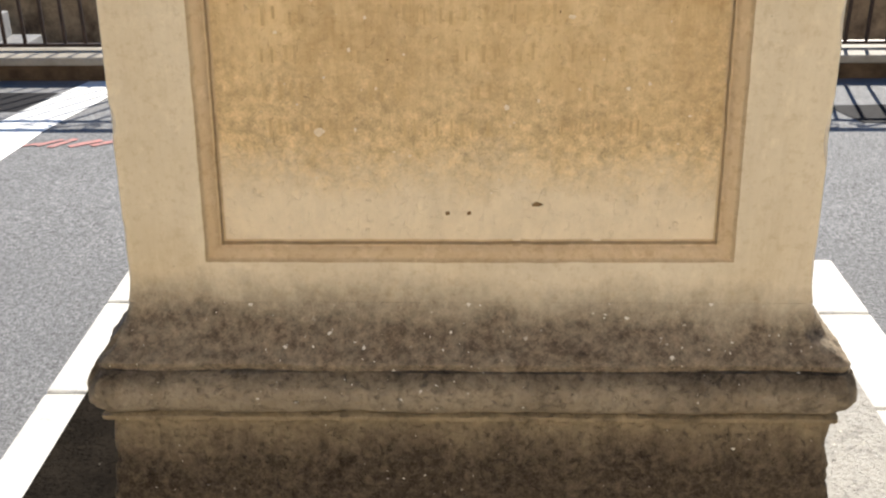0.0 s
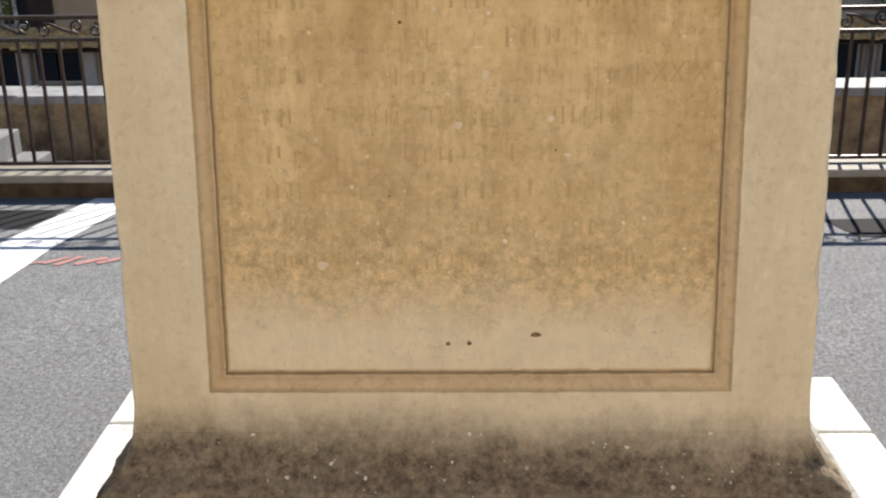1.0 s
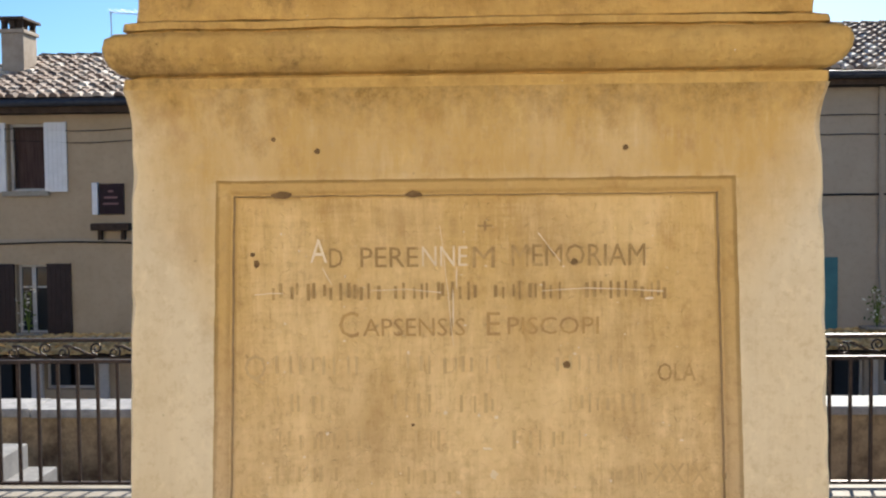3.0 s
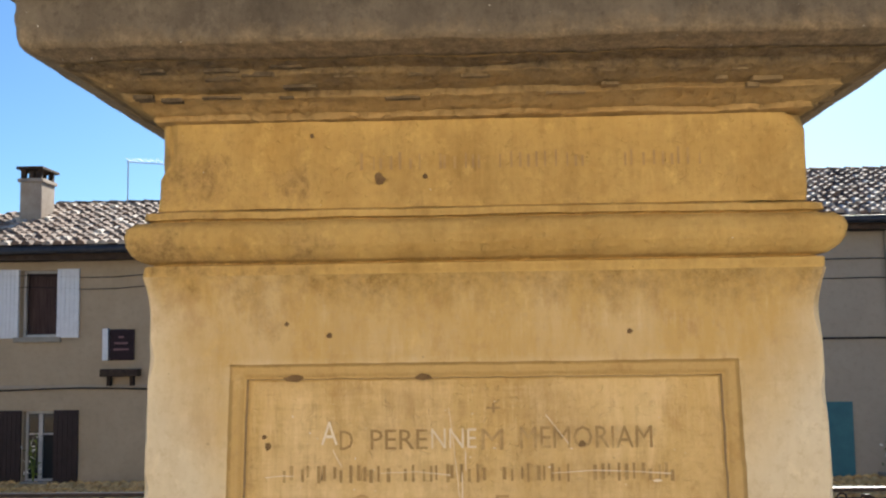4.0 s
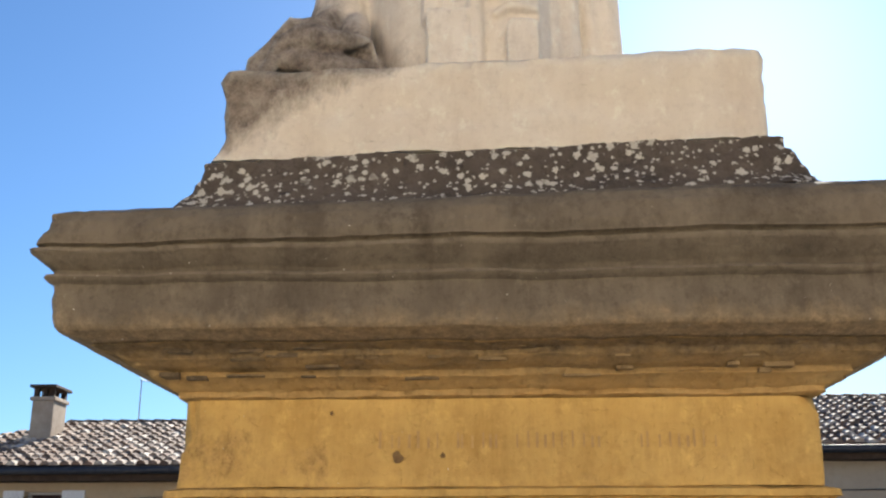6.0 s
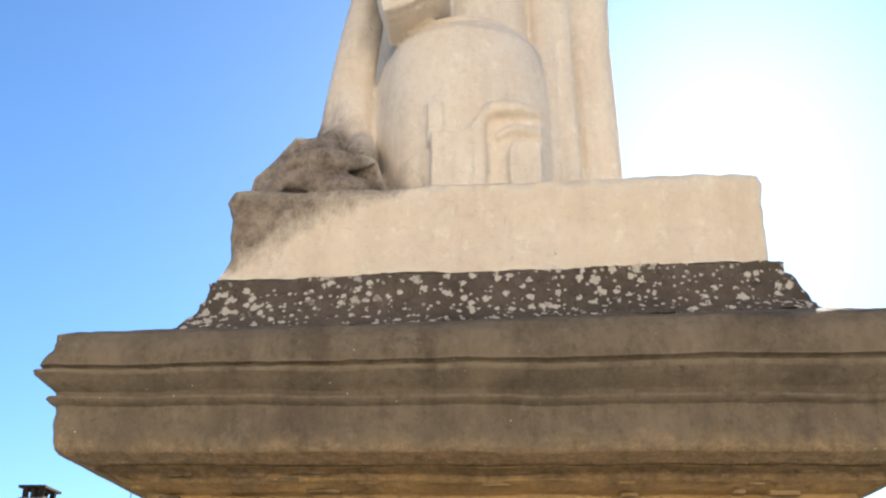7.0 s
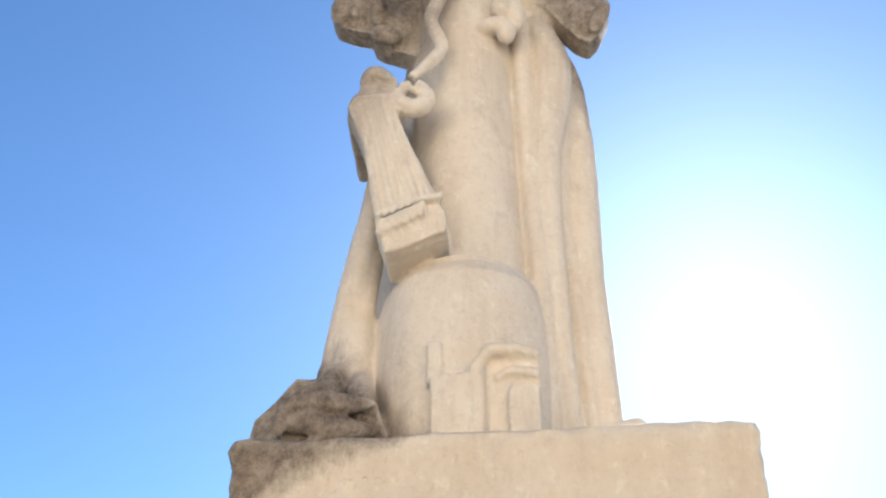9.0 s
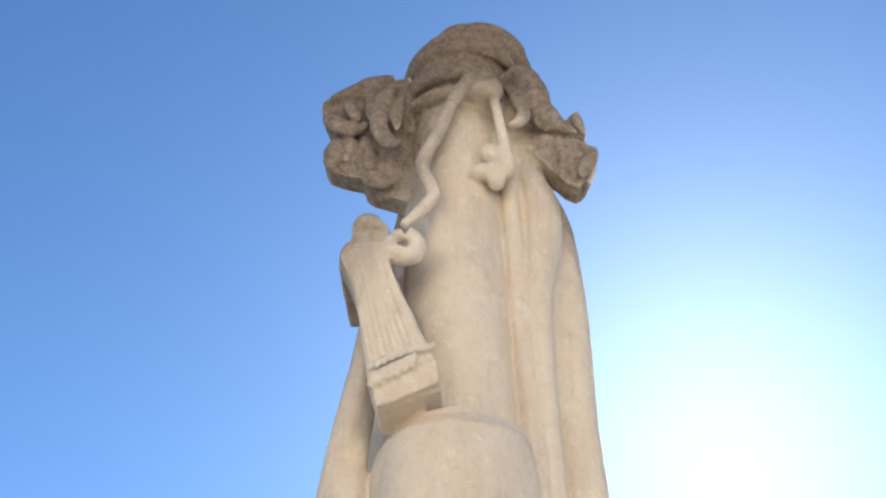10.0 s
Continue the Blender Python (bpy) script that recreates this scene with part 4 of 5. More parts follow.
    ellipsoid(bm, (0.062, 1.898, 4.60), (0.030, 0.034, 0.042), (0, 0, 0))
    fold(bm, [(0.062, 1.91, 4.57), (0.078, 1.915, 4.45), (0.088, 1.92, 4.36)], [0.018, 0.016, 0.02], 10, 0.8, 1.0)
    for c, r, tilt in (((0.088, 1.925, 4.315), (0.028, 0.035, 0.052), 0), ((0.045, 1.915, 4.345), (0.034, 0.03, 0.036), 0), ((0.020, 1.915, 4.275), (0.048, 0.028, 0.026), -20), ((0.055, 1.92, 4.255), (0.03, 0.028, 0.045), 0)):
        ellipsoid(bm, c, r, (0, tilt, 0), 20)
    return bm


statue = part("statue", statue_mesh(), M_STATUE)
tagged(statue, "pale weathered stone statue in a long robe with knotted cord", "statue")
rm = statue.modifiers.new("merge", "REMESH")
rm.mode, rm.voxel_size, rm.use_smooth_shade = "VOXEL", 0.0055, True
sm = statue.modifiers.new("soften", "SMOOTH")
sm.factor, sm.iterations = 0.5, 3
dt = bpy.data.textures.new("wear", "CLOUDS")
dt.noise_scale, dt.noise_depth = 0.06, 3
dp = statue.modifiers.new("wear", "DISPLACE")
dp.texture, dp.strength, dp.mid_level, dp.texture_coords = dt, 0.005, 0.5, "GLOBAL"

# railing
RAIL_Y = 6.9
railing = empty("railing", "dark wrought-iron railing with a band of scrolls", "railing")
railing.location = (0, RAIL_Y, KERB_Z)
part("bottom_rail", boxed(-7, 7, RAIL_Y - 0.016, RAIL_Y + 0.016, -0.085, -0.062, 0.003), M_IRON, railing)
part("lower_band_rail", boxed(-7, 7, RAIL_Y - 0.018, RAIL_Y + 0.018, 0.752, 0.778, 0.003), M_IRON, railing)
part("handrail", boxed(-7, 7, RAIL_Y - 0.024, RAIL_Y + 0.024, 0.898, 0.925, 0.005), M_IRON, railing)
bar_me = bpy.data.meshes.new("bar")
_bm = boxed(-0.0105, 0.0105, -0.0105, 0.0105, 0, 0.816, 0.002)
_bm.to_mesh(bar_me)
_bm.free()
bar_me.materials.append(M_IRON)
for i in range(-29, 73):
    x = -3.005 + 0.137 * i
    ob = new("baluster", bar_me)
    ob.location = (x, RAIL_Y, -0.063)
    ob.parent = railing
    ob.matrix_parent_inverse = Matrix.Translation(railing.location).inverted()
for i in range(-3, 4):
    part("post", boxed(i * 2.4 + 1.2 - 0.016, i * 2.4 + 1.2 + 0.016, RAIL_Y + 0.02, RAIL_Y + 0.05, -0.11, 0.90, 0.003), M_IRON, railing)


def scroll_mesh():
    bm = bmesh.new()
    def spiral(cx, cz, r0, turns, start, sign):
        return [(cx + sign * r0 * (1 - 0.75 * i / 26) * math.cos(start + turns * 2 * math.pi * i / 26), 0, cz + r0 * (1 - 0.75 * i / 26) * math.sin(start + turns * 2 * math.pi * i / 26)) for i in range(27)]
    tube(bm, spiral(-0.115, 0.046, 0.046, 1.35, math.pi / 2, -1), 0.0075, 6)
    tube(bm, spiral(0.115, 0.074, 0.046, 1.35, -math.pi / 2, -1), 0.0075, 6)
    tube(bm, [(-0.115, 0, 0.092), (-0.06, 0, 0.088), (0.0, 0, 0.06), (0.06, 0, 0.032), (0.115, 0, 0.028)], 0.010, 6)
    me = bpy.data.meshes.new("scroll")
    bm.to_mesh(me)
    bm.free()
    me.polygons.foreach_set("use_smooth", [True] * len(me.polygons))
    me.materials.append(M_IRON)
    return me


scroll_me = scroll_mesh()
for i in range(-17, 18):
    ob = new("scroll", scroll_me)
    ob.location = (-0.61 + 0.35 * i, RAIL_Y, 0.779)
    ob.parent = railing
    ob.matrix_parent_inverse = Matrix.Translation(railing.location).inverted()

# terrace wall beyond the railing
wall = tagged(part("terrace_wall", boxed(-18, 18, 9.52, 9.95, -2.5, -0.165), M_WALLSTONE), "stained stone terrace wall with white coping", "wall", kind="structure")
for i in range(-16, 16):
    part("coping_stone", box(bmesh.new(), i * 1.05 + 0.004, i * 1.05 + 1.046, 9.47, 10.0, -0.164 + 0.006 * math.sin(i * 2.3), -0.08 + 0.006 * math.sin(i * 2.3), 0.014), M_COPING, wall)
steps = empty("concrete_steps", "sunlit pale concrete steps going down below the railing", "steps")
steps.location = (-3.8, 8.4, -2.35)
for k in range(6):
    part("tread", box(bmesh.new(), -5.9 if k == 0 else -3.85 + 0.25 * (k - 1), -3.85 + 0.25 * k, 8.1, 8.62, -2.35, -0.2 - 0.2 * k, 0.012), M_STEP, steps)

# houses across the lower street
FY = 20.0


def wall_with_openings(x0, x1, z0, z1, holes, y=FY, thick=0.35):
    """A wall cut by rectangular openings (x0, x1, z0, z1)."""
    xs = sorted({x0, x1, *[h[0] for h in holes], *[h[1] for h in holes]})
    zs = sorted({z0, z1, *[h[2] for h in holes], *[h[3] for h in holes]})
    bm = bmesh.new()
    for a, b in zip(xs, xs[1:]):
        for c, d in zip(zs, zs[1:]):
            mx, mz = (a + b) / 2, (c + d) / 2
            if any(h[0] < mx < h[1] and h[2] < mz < h[3] for h in holes):
                continue
            for yy in (y, y + thick):
                bm.faces.new([bm.verts.new(p) for p in ((a, yy, c), (b, yy, c), (b, yy, d), (a, yy, d))])
    for h in holes + [(x0, x1, z0, z1)]:
        p = [(h[0], h[2]), (h[1], h[2]), (h[1], h[3]), (h[0], h[3])]
        for (a, c), (b, d) in zip(p, p[1:] + p[:1]):
            bm.faces.new([bm.verts.new(q) for q in ((a, y, c), (b, y, d), (b, y + thick, d), (a, y + thick, c))])
    bmesh.ops.remove_doubles(bm, verts=bm.verts[:], dist=0.0005)
    return bm


def roof_tiles(x0, x1, y0, z0, y1, z1, pitch=0.21, course=0.30, seed=1, hip=None):
    """Barrel tiles in courses, joined."""
    rnd = random.Random(seed)
    verts, faces = [], []
    run = math.hypot(y1 - y0, z1 - z0)
    sy, sz = (y1 - y0) / run, (z1 - z0) / run
    for j in range(int(run / course) + 1):
        for i in range(int((x1 - x0) / pitch) + 1):
            x = x0 + i * pitch + rnd.uniform(-0.02, 0.02)
            s0 = j * course + rnd.uniform(-0.03, 0.03) - 0.03
            s1 = min(s0 + course + 0.08, run)
            lift0, lift1 = rnd.uniform(0.045, 0.07), rnd.uniform(0.0, 0.015)
            if hip is not None and s1 > run * (1 - (hip - x) / 3.0):
                continue
            base = len(verts)
            for s, lift, r in ((s0, lift0, 0.098), (s1, lift1, 0.085)):
                for k in range(5):
                    a = math.pi * k / 4
                    h = lift + 0.085 * math.sin(a)
                    verts.append((x + r * math.cos(a), y0 + sy * s - sz * h, z0 + sz * s + sy * h))
            for k in range(4):
                faces.append((base + k, base + k + 1, base + 6 + k, base + 5 + k))
            faces.append((base, base + 1, base + 2, base + 3, base + 4))
    return mesh_of("roof_tiles", verts, faces)


def roof(house, x0, x1, eave_z, ridge_y, ridge_z, seed, hip=None):
    body = bmesh.new()
    y0 = FY - 0.45
    pts = [(y0, eave_z), (ridge_y, ridge_z), (2 * ridge_y - y0, eave_z), (2 * ridge_y - y0, eave_z - 0.1), (y0, eave_z - 0.08)]
    a = [body.verts.new((x0 if hip is None or k != 1 else hip, y, z)) for k, (y, z) in enumerate(pts)]
    b = [body.verts.new((x1, y, z)) for y, z in pts]
    body.faces.new(a)
    body.faces.new(b[::-1])
    for i in range(5):
        body.faces.new((a[i], b[i], b[(i + 1) % 5], a[(i + 1) % 5]))
    r = part("roof", body, M_EAVE, house, "dark timber roof deck")
    tiles = part("roof_tiles", roof_tiles(x0 + 0.1, x1 - 0.1, y0 - 0.03, eave_z + 0.02, ridge_y, ridge_z + 0.02, seed=seed, hip=hip), M_TILE, r, "sun-bleached mottled clay barrel tiles")
    tiles["kind"] = "stuff"
    ridge = bmesh.new()
    rx0 = x0 if hip is None else hip
    n = int((x1 - rx0) / 0.4)
    for i in range(n):
        x = rx0 + i * 0.4
        tube(ridge, [(x, ridge_y, ridge_z + 0.05), (x + 0.42, ridge_y, ridge_z + 0.035)], [0.11, 0.095], 8)
    part("ridge_tiles", ridge, M_EAVE, r, "dark ridge tiles")
    g = bmesh.new()
    tube(g, [(x0, y0 - 0.08, eave_z - 0.05), (x1, y0 - 0.08, eave_z - 0.02)], 0.075, 10)
    part("gutter", g, M_GUTTER, house, "dark round zinc gutter", True)
    part("soffit", boxed(x0, x1, y0 + 0.02, FY - 0.002, eave_z - 0.22, eave_z - 0.085), M_EAVE, house, "dark timber eaves")


def window(house, x0, x1, z0, z1, shutters, curtain=False, sill=True, open_w=None, frame_mat=None, split=True):
    """A framed window in the opening x0..x1, z0..z1 with shutters folded back on the wall."""
    w = part("window", boxed(x0 + 0.01, x1 - 0.01, FY + 0.30, FY + 0.33, z0 + 0.01, z1 - 0.01), M_CURTAIN if curtain else M_DARK, house, "recessed window backed by a dark sheet")
    fm = frame_mat or M_FRAME
    t = 0.055
    for a, b, c, d in ((x0, x0 + t, z0, z1), (x1 - t, x1, z0, z1), (x0 + t, x1 - t, z0, z0 + t), (x0 + t, x1 - t, z1 - t, z1)):
        part("frame", boxed(a + 0.003, b - 0.003, FY + 0.12, FY + 0.18, c + 0.003, d - 0.003, 0.004), fm, w)
    if split:
        xm = (x0 + x1) / 2
        part("mullion", boxed(xm - 0.04, xm + 0.04, FY + 0.115, FY + 0.175, z0 + t, z1 - t, 0.004), fm, w)
        part("glazing_bar", boxed(x0 + t, x1 - t, FY + 0.13, FY + 0.165, z0 + (z1 - z0) * 0.66, z0 + (z1 - z0) * 0.66 + 0.035), fm, w)
    if not curtain:
        for a, b in ((x0 + t, (x0 + x1) / 2 - 0.04), ((x0 + x1) / 2 + 0.04, x1 - t)):
            part("pane", boxed(a, b, FY + 0.145, FY + 0.150, z0 + t, z1 - t), M_GLASS, w)
    if sill:
        part("sill", box(bmesh.new(), x0 - 0.10, x1 + 0.10, FY - 0.10, FY + 0.12, z0 - 0.10, z0 - 0.003, 0.012), M_KERB, house, "stone window sill")
    for side, mat, width in shutters:
        a, b = (x0 - 0.02 - width, x0 - 0.02) if side < 0 else (x1 + 0.02, x1 + 0.02 + width)
        s = part("shutter", boxed(a, b, FY - 0.055, FY - 0.015, z0 - 0.02, z1 + 0.02, 0.006), mat, house, "open wooden shutter folded against the wall")
        for k in range(5):
            xa = a + (b - a) * (k + 0.08) / 5
            part("board", boxed(xa, a + (b - a) * (k + 0.92) / 5, FY - 0.064, FY - 0.054, z0, z1), mat, s)
    return w


house_a = empty("house", "beige rendered house with white and dark shutters under a tiled roof", "house", "houses across the street")
house_a.location = (-9, FY, -2.2)
UP = (-9.12, -8.40, 2.10, 3.41)
MID = (-9.02, -8.42, -0.70, 0.66)
LOW1, LOW2 = (-8.50, -7.52, -1.80, -1.14), (-9.6, -8.78, -2.1, -1.14)
part("wall", wall_with_openings(-12.5, -1.0, -2.6, 3.74, [UP, MID, LOW1, LOW2]), M_RENDER, house_a)
part("string_course", boxed(-12.5, -1.0, FY - 0.035, FY - 0.002, 1.10, 1.16, 0.006), M_RENDER_B, house_a)
window(house_a, *UP, [(-1, M_SHUT_W, 0.40), (1, M_SHUT_W, 0.44)], curtain=True, split=False)
window(house_a, *MID, [(-1, M_SHUT_B, 0.44), (1, M_SHUT_B, 0.48)], sill=False)
window(house_a, *LOW1, [], sill=False, split=False)
window(house_a, *LOW2, [], sill=False, split=False)
for x in (-8.64, -7.34):
    part("pilaster", box(bmesh.new(), x - 0.12, x + 0.12, FY - 0.06, FY - 0.002, -2.3, -1.0, 0.01), M_FRAME, house_a, "pale door surround")
roof(house_a, -12.9, -1.0, 3.80, 23.6, 5.14, 3, hip=-9.9)
ch = empty("chimney", "rendered chimney with a small roof slab on posts", "chimney")
ch.location = (-9.5, 22.0, 4.5)
CX0, CX1 = -9.97, -9.50
part("shaft", box(bmesh.new(), CX0, CX1, 21.7, 22.4, 4.2, 5.45, 0.02), M_CHIM, ch)
part("collar", box(bmesh.new(), CX0 - 0.04, CX1 + 0.04, 21.66, 22.44, 5.45, 5.53, 0.01), M_CHIM, ch)
for x in (CX0 + 0.06, (CX0 + CX1) / 2, CX1 - 0.06):
    for y in (21.76, 22.34):
        part("pier", boxed(x - 0.05, x + 0.05, y - 0.05, y + 0.05, 5.53, 5.72), M_EAVE, ch)
part("cover", box(bmesh.new(), CX0 - 0.05, CX1 + 0.06, 21.6, 22.5, 5.72, 5.78, 0.01), M_EAVE, ch, "dark cover slab")
an = empty("antenna", "thin metal television antenna on the roof", "antenna")
an.location = (-7.7, 23.0, 5.2)
part("mast", tube(bmesh.new(), [(-8.14, 23.2, 5.0), (-8.14, 23.2, 6.14)], 0.014, 6), M_FRAME, an)
part("boom", tube(bmesh.new(), [(-8.18, 23.2, 6.12), (-7.3, 23.3, 6.06)], 0.010, 6), M_FRAME, an)
for k in range(6):
    x = -8.12 + 0.14 * k
    part("element", tube(bmesh.new(), [(x, 23.0, 6.16 - 0.006 * k), (x, 23.45, 6.16 - 0.006 * k)], 0.006, 5), M_FRAME, an)
sg = empty("wall_sign", "dark painted sign panel with a pale side leaf", "sign")
sg.location = (-7.1, FY - 0.05, 1.9)
part("panel", box(bmesh.new(), -7.33, -6.84, FY - 0.06, FY - 0.012, 1.63, 2.23, 0.006), M_SIGN, sg)
part("side_leaf", box(bmesh.new(), -7.45, -7.34, FY - 0.10, FY - 0.012, 1.63, 2.25, 0.006), M_SHUT_W, sg, "pale side leaf")
for k, wd in enumerate((0.10, 0.26, 0.30)):
    part("lettering_bar", boxed(-7.09 - wd / 2, -7.09 + wd / 2, FY - 0.068, FY - 0.0605, 2.06 - 0.12 * k, 2.10 - 0.12 * k), M_SIGNBAR, sg)
lb = empty("wall_bracket", "dark metal shelf bracket on the house wall", "bracket")
lb.location = (-7.1, FY - 0.1, 1.4)
part("shelf", box(bmesh.new(), -7.44, -6.70, FY - 0.25, FY - 0.012, 1.32, 1.46, 0.01), M_EAVE, lb)
for x in (-7.3, -6.85):
    part("strut", boxed(x - 0.03, x + 0.03, FY - 0.16, FY - 0.012, 1.14, 1.32), M_EAVE, lb)

house_b = empty("house", "greyish rendered taller house with a teal shutter", "house", "houses across the street")
house_b.location = (8, FY, -2.2)
RL = (6.3, 7.42, -2.1, -0.95)
RL2 = (7.75, 8.8, -1.78, -0.95)
part("wall", wall_with_openings(-0.999, 22, -2.6, 4.02, [RL, RL2]), M_RENDER_B, house_b)
window(house_b, *RL, [], sill=False, split=False)
window(house_b, *RL2, [], sill=False, split=False)
part("shutter", boxed(6.36, 6.88, FY - 0.055, FY - 0.012, -0.70, 0.685, 0.006), M_SHUT_T, house_b, "teal painted shutter")
for x in (7.58,):
    part("pilaster", box(bmesh.new(), x - 0.08, x + 0.08, FY - 0.06, FY - 0.002, -2.3, -0.95, 0.01), M_FRAME, house_b, "pale door surround")
part("downpipe", tube(bmesh.new(), [(7.72, FY - 0.07, -2.3), (7.66, FY - 0.07, 3.95)], 0.045, 8), M_RENDER_B, house_b, "grey downpipe")
roof(house_b, -0.99, 22, 4.13, 23.6, 5.60, 8)
for z, sag, r in ((1.86, 0.05, 0.022), (2.98, 0.1, 0.010), (3.35, 0.1, 0.010)):
    pts = [(-0.9 + 22.0 * k / 24, FY - 0.06, z + sag * math.sin(k * 0.9) * 0.4) for k in range(25)]
    tagged(part("cable", tube(bmesh.new(), pts, r, 6), M_CABLE), "black cable strung along the house wall", "cable", "wall cables")
for z in (3.05, 3.28):
    pts = [(-12.4 + 11.4 * k / 20, FY - 0.05, z + 0.03 * math.sin(k * 1.3)) for k in range(21)]
    tagged(part("cable", tube(bmesh.new(), pts, 0.008, 6), M_CABLE), "thin cable strung along the house wall", "cable", "wall cables")
tagged(part("cable", tube(bmesh.new(), [(-12.4 + 11.4 * k / 20, FY - 0.06, 1.085 + 0.02 * math.sin(k)) for k in range(21)], 0.016, 6), M_CABLE), "dark cable along the string course of the house", "cable", "wall cables")

# narrow tiled canopies over the shop fronts
for x0, x1 in ((-12.4, -1.05), (-0.95, 14.0)):
    canopy = empty("shop_canopy", "narrow straw-coloured tiled canopy over the shop fronts", "canopy", "shop canopies")
    canopy.location = (x0, FY - 0.3, -1.0)
    part("deck", boxed(x0, x1, FY - 0.50, FY - 0.003, -1.11, -1.07, 0.004), M_EAVE, canopy, "dark canopy board")
    part("canopy_tiles", roof_tiles(x0, x1, FY - 0.60, -1.05, FY - 0.05, -0.76, 0.17, 0.20, 5), M_CANOPY, canopy)["kind"] = "stuff"

# potted plants with pale flowers
def plant(x, y, z, h, seed):
    rnd = random.Random(seed)
    p = empty("flowering_plant", "slender plant with white flowers at the window", "plant", "plants at the houses")
    p.location = (x, y, z)
    bm, fl = bmesh.new(), bmesh.new()
    for i in range(5):
        a = rnd.uniform(-0.12, 0.12)
        tube(bm, [(x, y, z), (x + a * 0.5, y, z + h * 0.5), (x + a, y + rnd.uniform(-0.05, 0.05), z + h * rnd.uniform(0.7, 1))], [0.012, 0.008, 0.004], 5)
    for i in range(60):
        q = Vector((x + rnd.gauss(0, 0.09), y + rnd.gauss(0, 0.05), z + h * rnd.uniform(0.1, 1)))
        d = Vector((rnd.uniform(-1, 1), rnd.uniform(-1, 0.2), rnd.uniform(-0.5, 0.8))).normalized() * rnd.uniform(0.05, 0.11)
        s = d.cross(Vector((0.3, 1, 0.2))).normalized() * 0.018
        tgt = bm if i % 3 else fl
        tgt.faces.new([tgt.verts.new(v) for v in (q, q + d * 0.5 + s, q + d, q + d * 0.5 - s)])
    part("leaves", bm, M_LEAF, p)["kind"] = "stuff"
    part("flowers", fl, M_FLOWER, p)["kind"] = "stuff"


plant(-8.75, FY - 0.12, -0.665, 0.86, 1)
plant(7.55, FY - 0.25, -0.62, 0.75, 2)
tagged(part("planter_shelf", box(bmesh.new(), -8.98, -8.45, FY - 0.2, FY - 0.002, -0.71, -0.67, 0.01), M_KERB), "stone ledge carrying a plant at the house wall", "ledge")
tagged(part("planter_shelf", box(bmesh.new(), 7.3, 7.85, FY - 0.36, FY - 0.002, -0.67, -0.625, 0.01), M_KERB), "stone ledge carrying a plant at the house wall", "ledge")

# unseen pale walls added behind the camera to bounce sunlight onto shaded fronts
M_PALE = plain("bounce_wall_render", (0.62, 0.54, 0.42), (0.70, 0.62, 0.50), 0.8)
for x0, x1, y0, y1, h in ((-22, -7.2, -22, -13, 8.0), (-7.0, 8.0, -21, -12, 9.0), (8.2, 24, -22, -13, 7.5)):
    hb = tagged(part("bounce_wall", wall_with_openings(x0, x1, 0, h, [], y0, y1 - y0), M_PALE), "unseen pale wall added to bounce sunlight onto the monument", "house", "houses behind", "structure")


# carving on the panel: a cross, readable words, and bars for what cannot be read or is a name
carving = tagged(new("inscription"), "worn Latin inscription cut in the ochre stone panel", "inscription")
carving.location = (XC, YC - 0.53, 1.5)


def face_y(z, recess=0.0275):
    return YC - die_half(z) + recess - 0.0027


def word(text, x0, x1, z, height, mat=None):
    """Letters stretched to fill x0..x1, lying on the panel."""
    cu = bpy.data.curves.new("letters", "FONT")
    cu.body, cu.size, cu.extrude = text, 1.0, 0.0
    cu.resolution_u = 2
    tmp = bpy.data.objects.new("letters", cu)
    scene.collection.objects.link(tmp)
    bpy.context.view_layer.update()
    me = bpy.data.meshes.new_from_object(tmp.evaluated_get(bpy.context.evaluated_depsgraph_get()))
    scene.collection.objects.unlink(tmp)
    bpy.data.objects.remove(tmp)
    xs = [v.co.x for v in me.vertices]
    a, b = min(xs), max(xs)
    for v in me.vertices:
        x, zz = x0 + (v.co.x - a) / (b - a) * (x1 - x0), z + v.co.y / 0.72 * height
        v.co = (x, face_y(zz) - 0.0003, zz)
    me.update()
    part("letters", me, mat or M_CARVE, carving)


word("A", -0.278, -0.250, 1.736, 0.040, M_CHALK)
word("D", -0.247, -0.225, 1.728, 0.033)
word("PERE", -0.196, -0.102, 1.728, 0.034)
word("NNE", -0.096, -0.022, 1.729, 0.034, M_CHALK)
word("M", -0.014, 0.022, 1.726, 0.036)
word("MEMORIAM", 0.049, 0.264, 1.728, 0.037)
word("C", -0.232, -0.200, 1.614, 0.044, M_CARVE3)
word("APSENSIS", -0.193, -0.027, 1.616, 0.030, M_CARVE3)
word("E", 0.008, 0.030, 1.616, 0.040, M_CARVE3)
word("PISCOPI", 0.042, 0.189, 1.618, 0.029, M_CARVE3)
word("Q", -0.388, -0.352, 1.546, 0.042, M_CARVE2)
word("OLA", 0.283, 0.344, 1.541, 0.030)
word("XXIX", 0.274, 0.362, 1.375, 0.034, M_CARVE2)
rb = random.Random(4)
word("+", -0.005, 0.018, 1.782, 0.024)


def bars(x0, x1, z, height, n, mat=None):
    """Upright strokes in place of letters."""
    bm = bmesh.new()
    for i in range(n):
        x = x0 + (x1 - x0) * (i + rb.uniform(0.2, 0.8)) / n
        h = height * rb.uniform(0.6, 1.0)
        w = rb.uniform(0.0016, 0.0030)
        zz = z + rb.uniform(0, height - h)
        vs = [bm.verts.new((xx, face_y(q) - 0.0003, q)) for xx, q in ((x - w, zz), (x + w, zz), (x + w, zz + h), (x - w, zz + h))]
        bm.faces.new(vs)
    part("lettering_bar", bm, mat or M_CARVE, carving)["kind"] = "stuff"


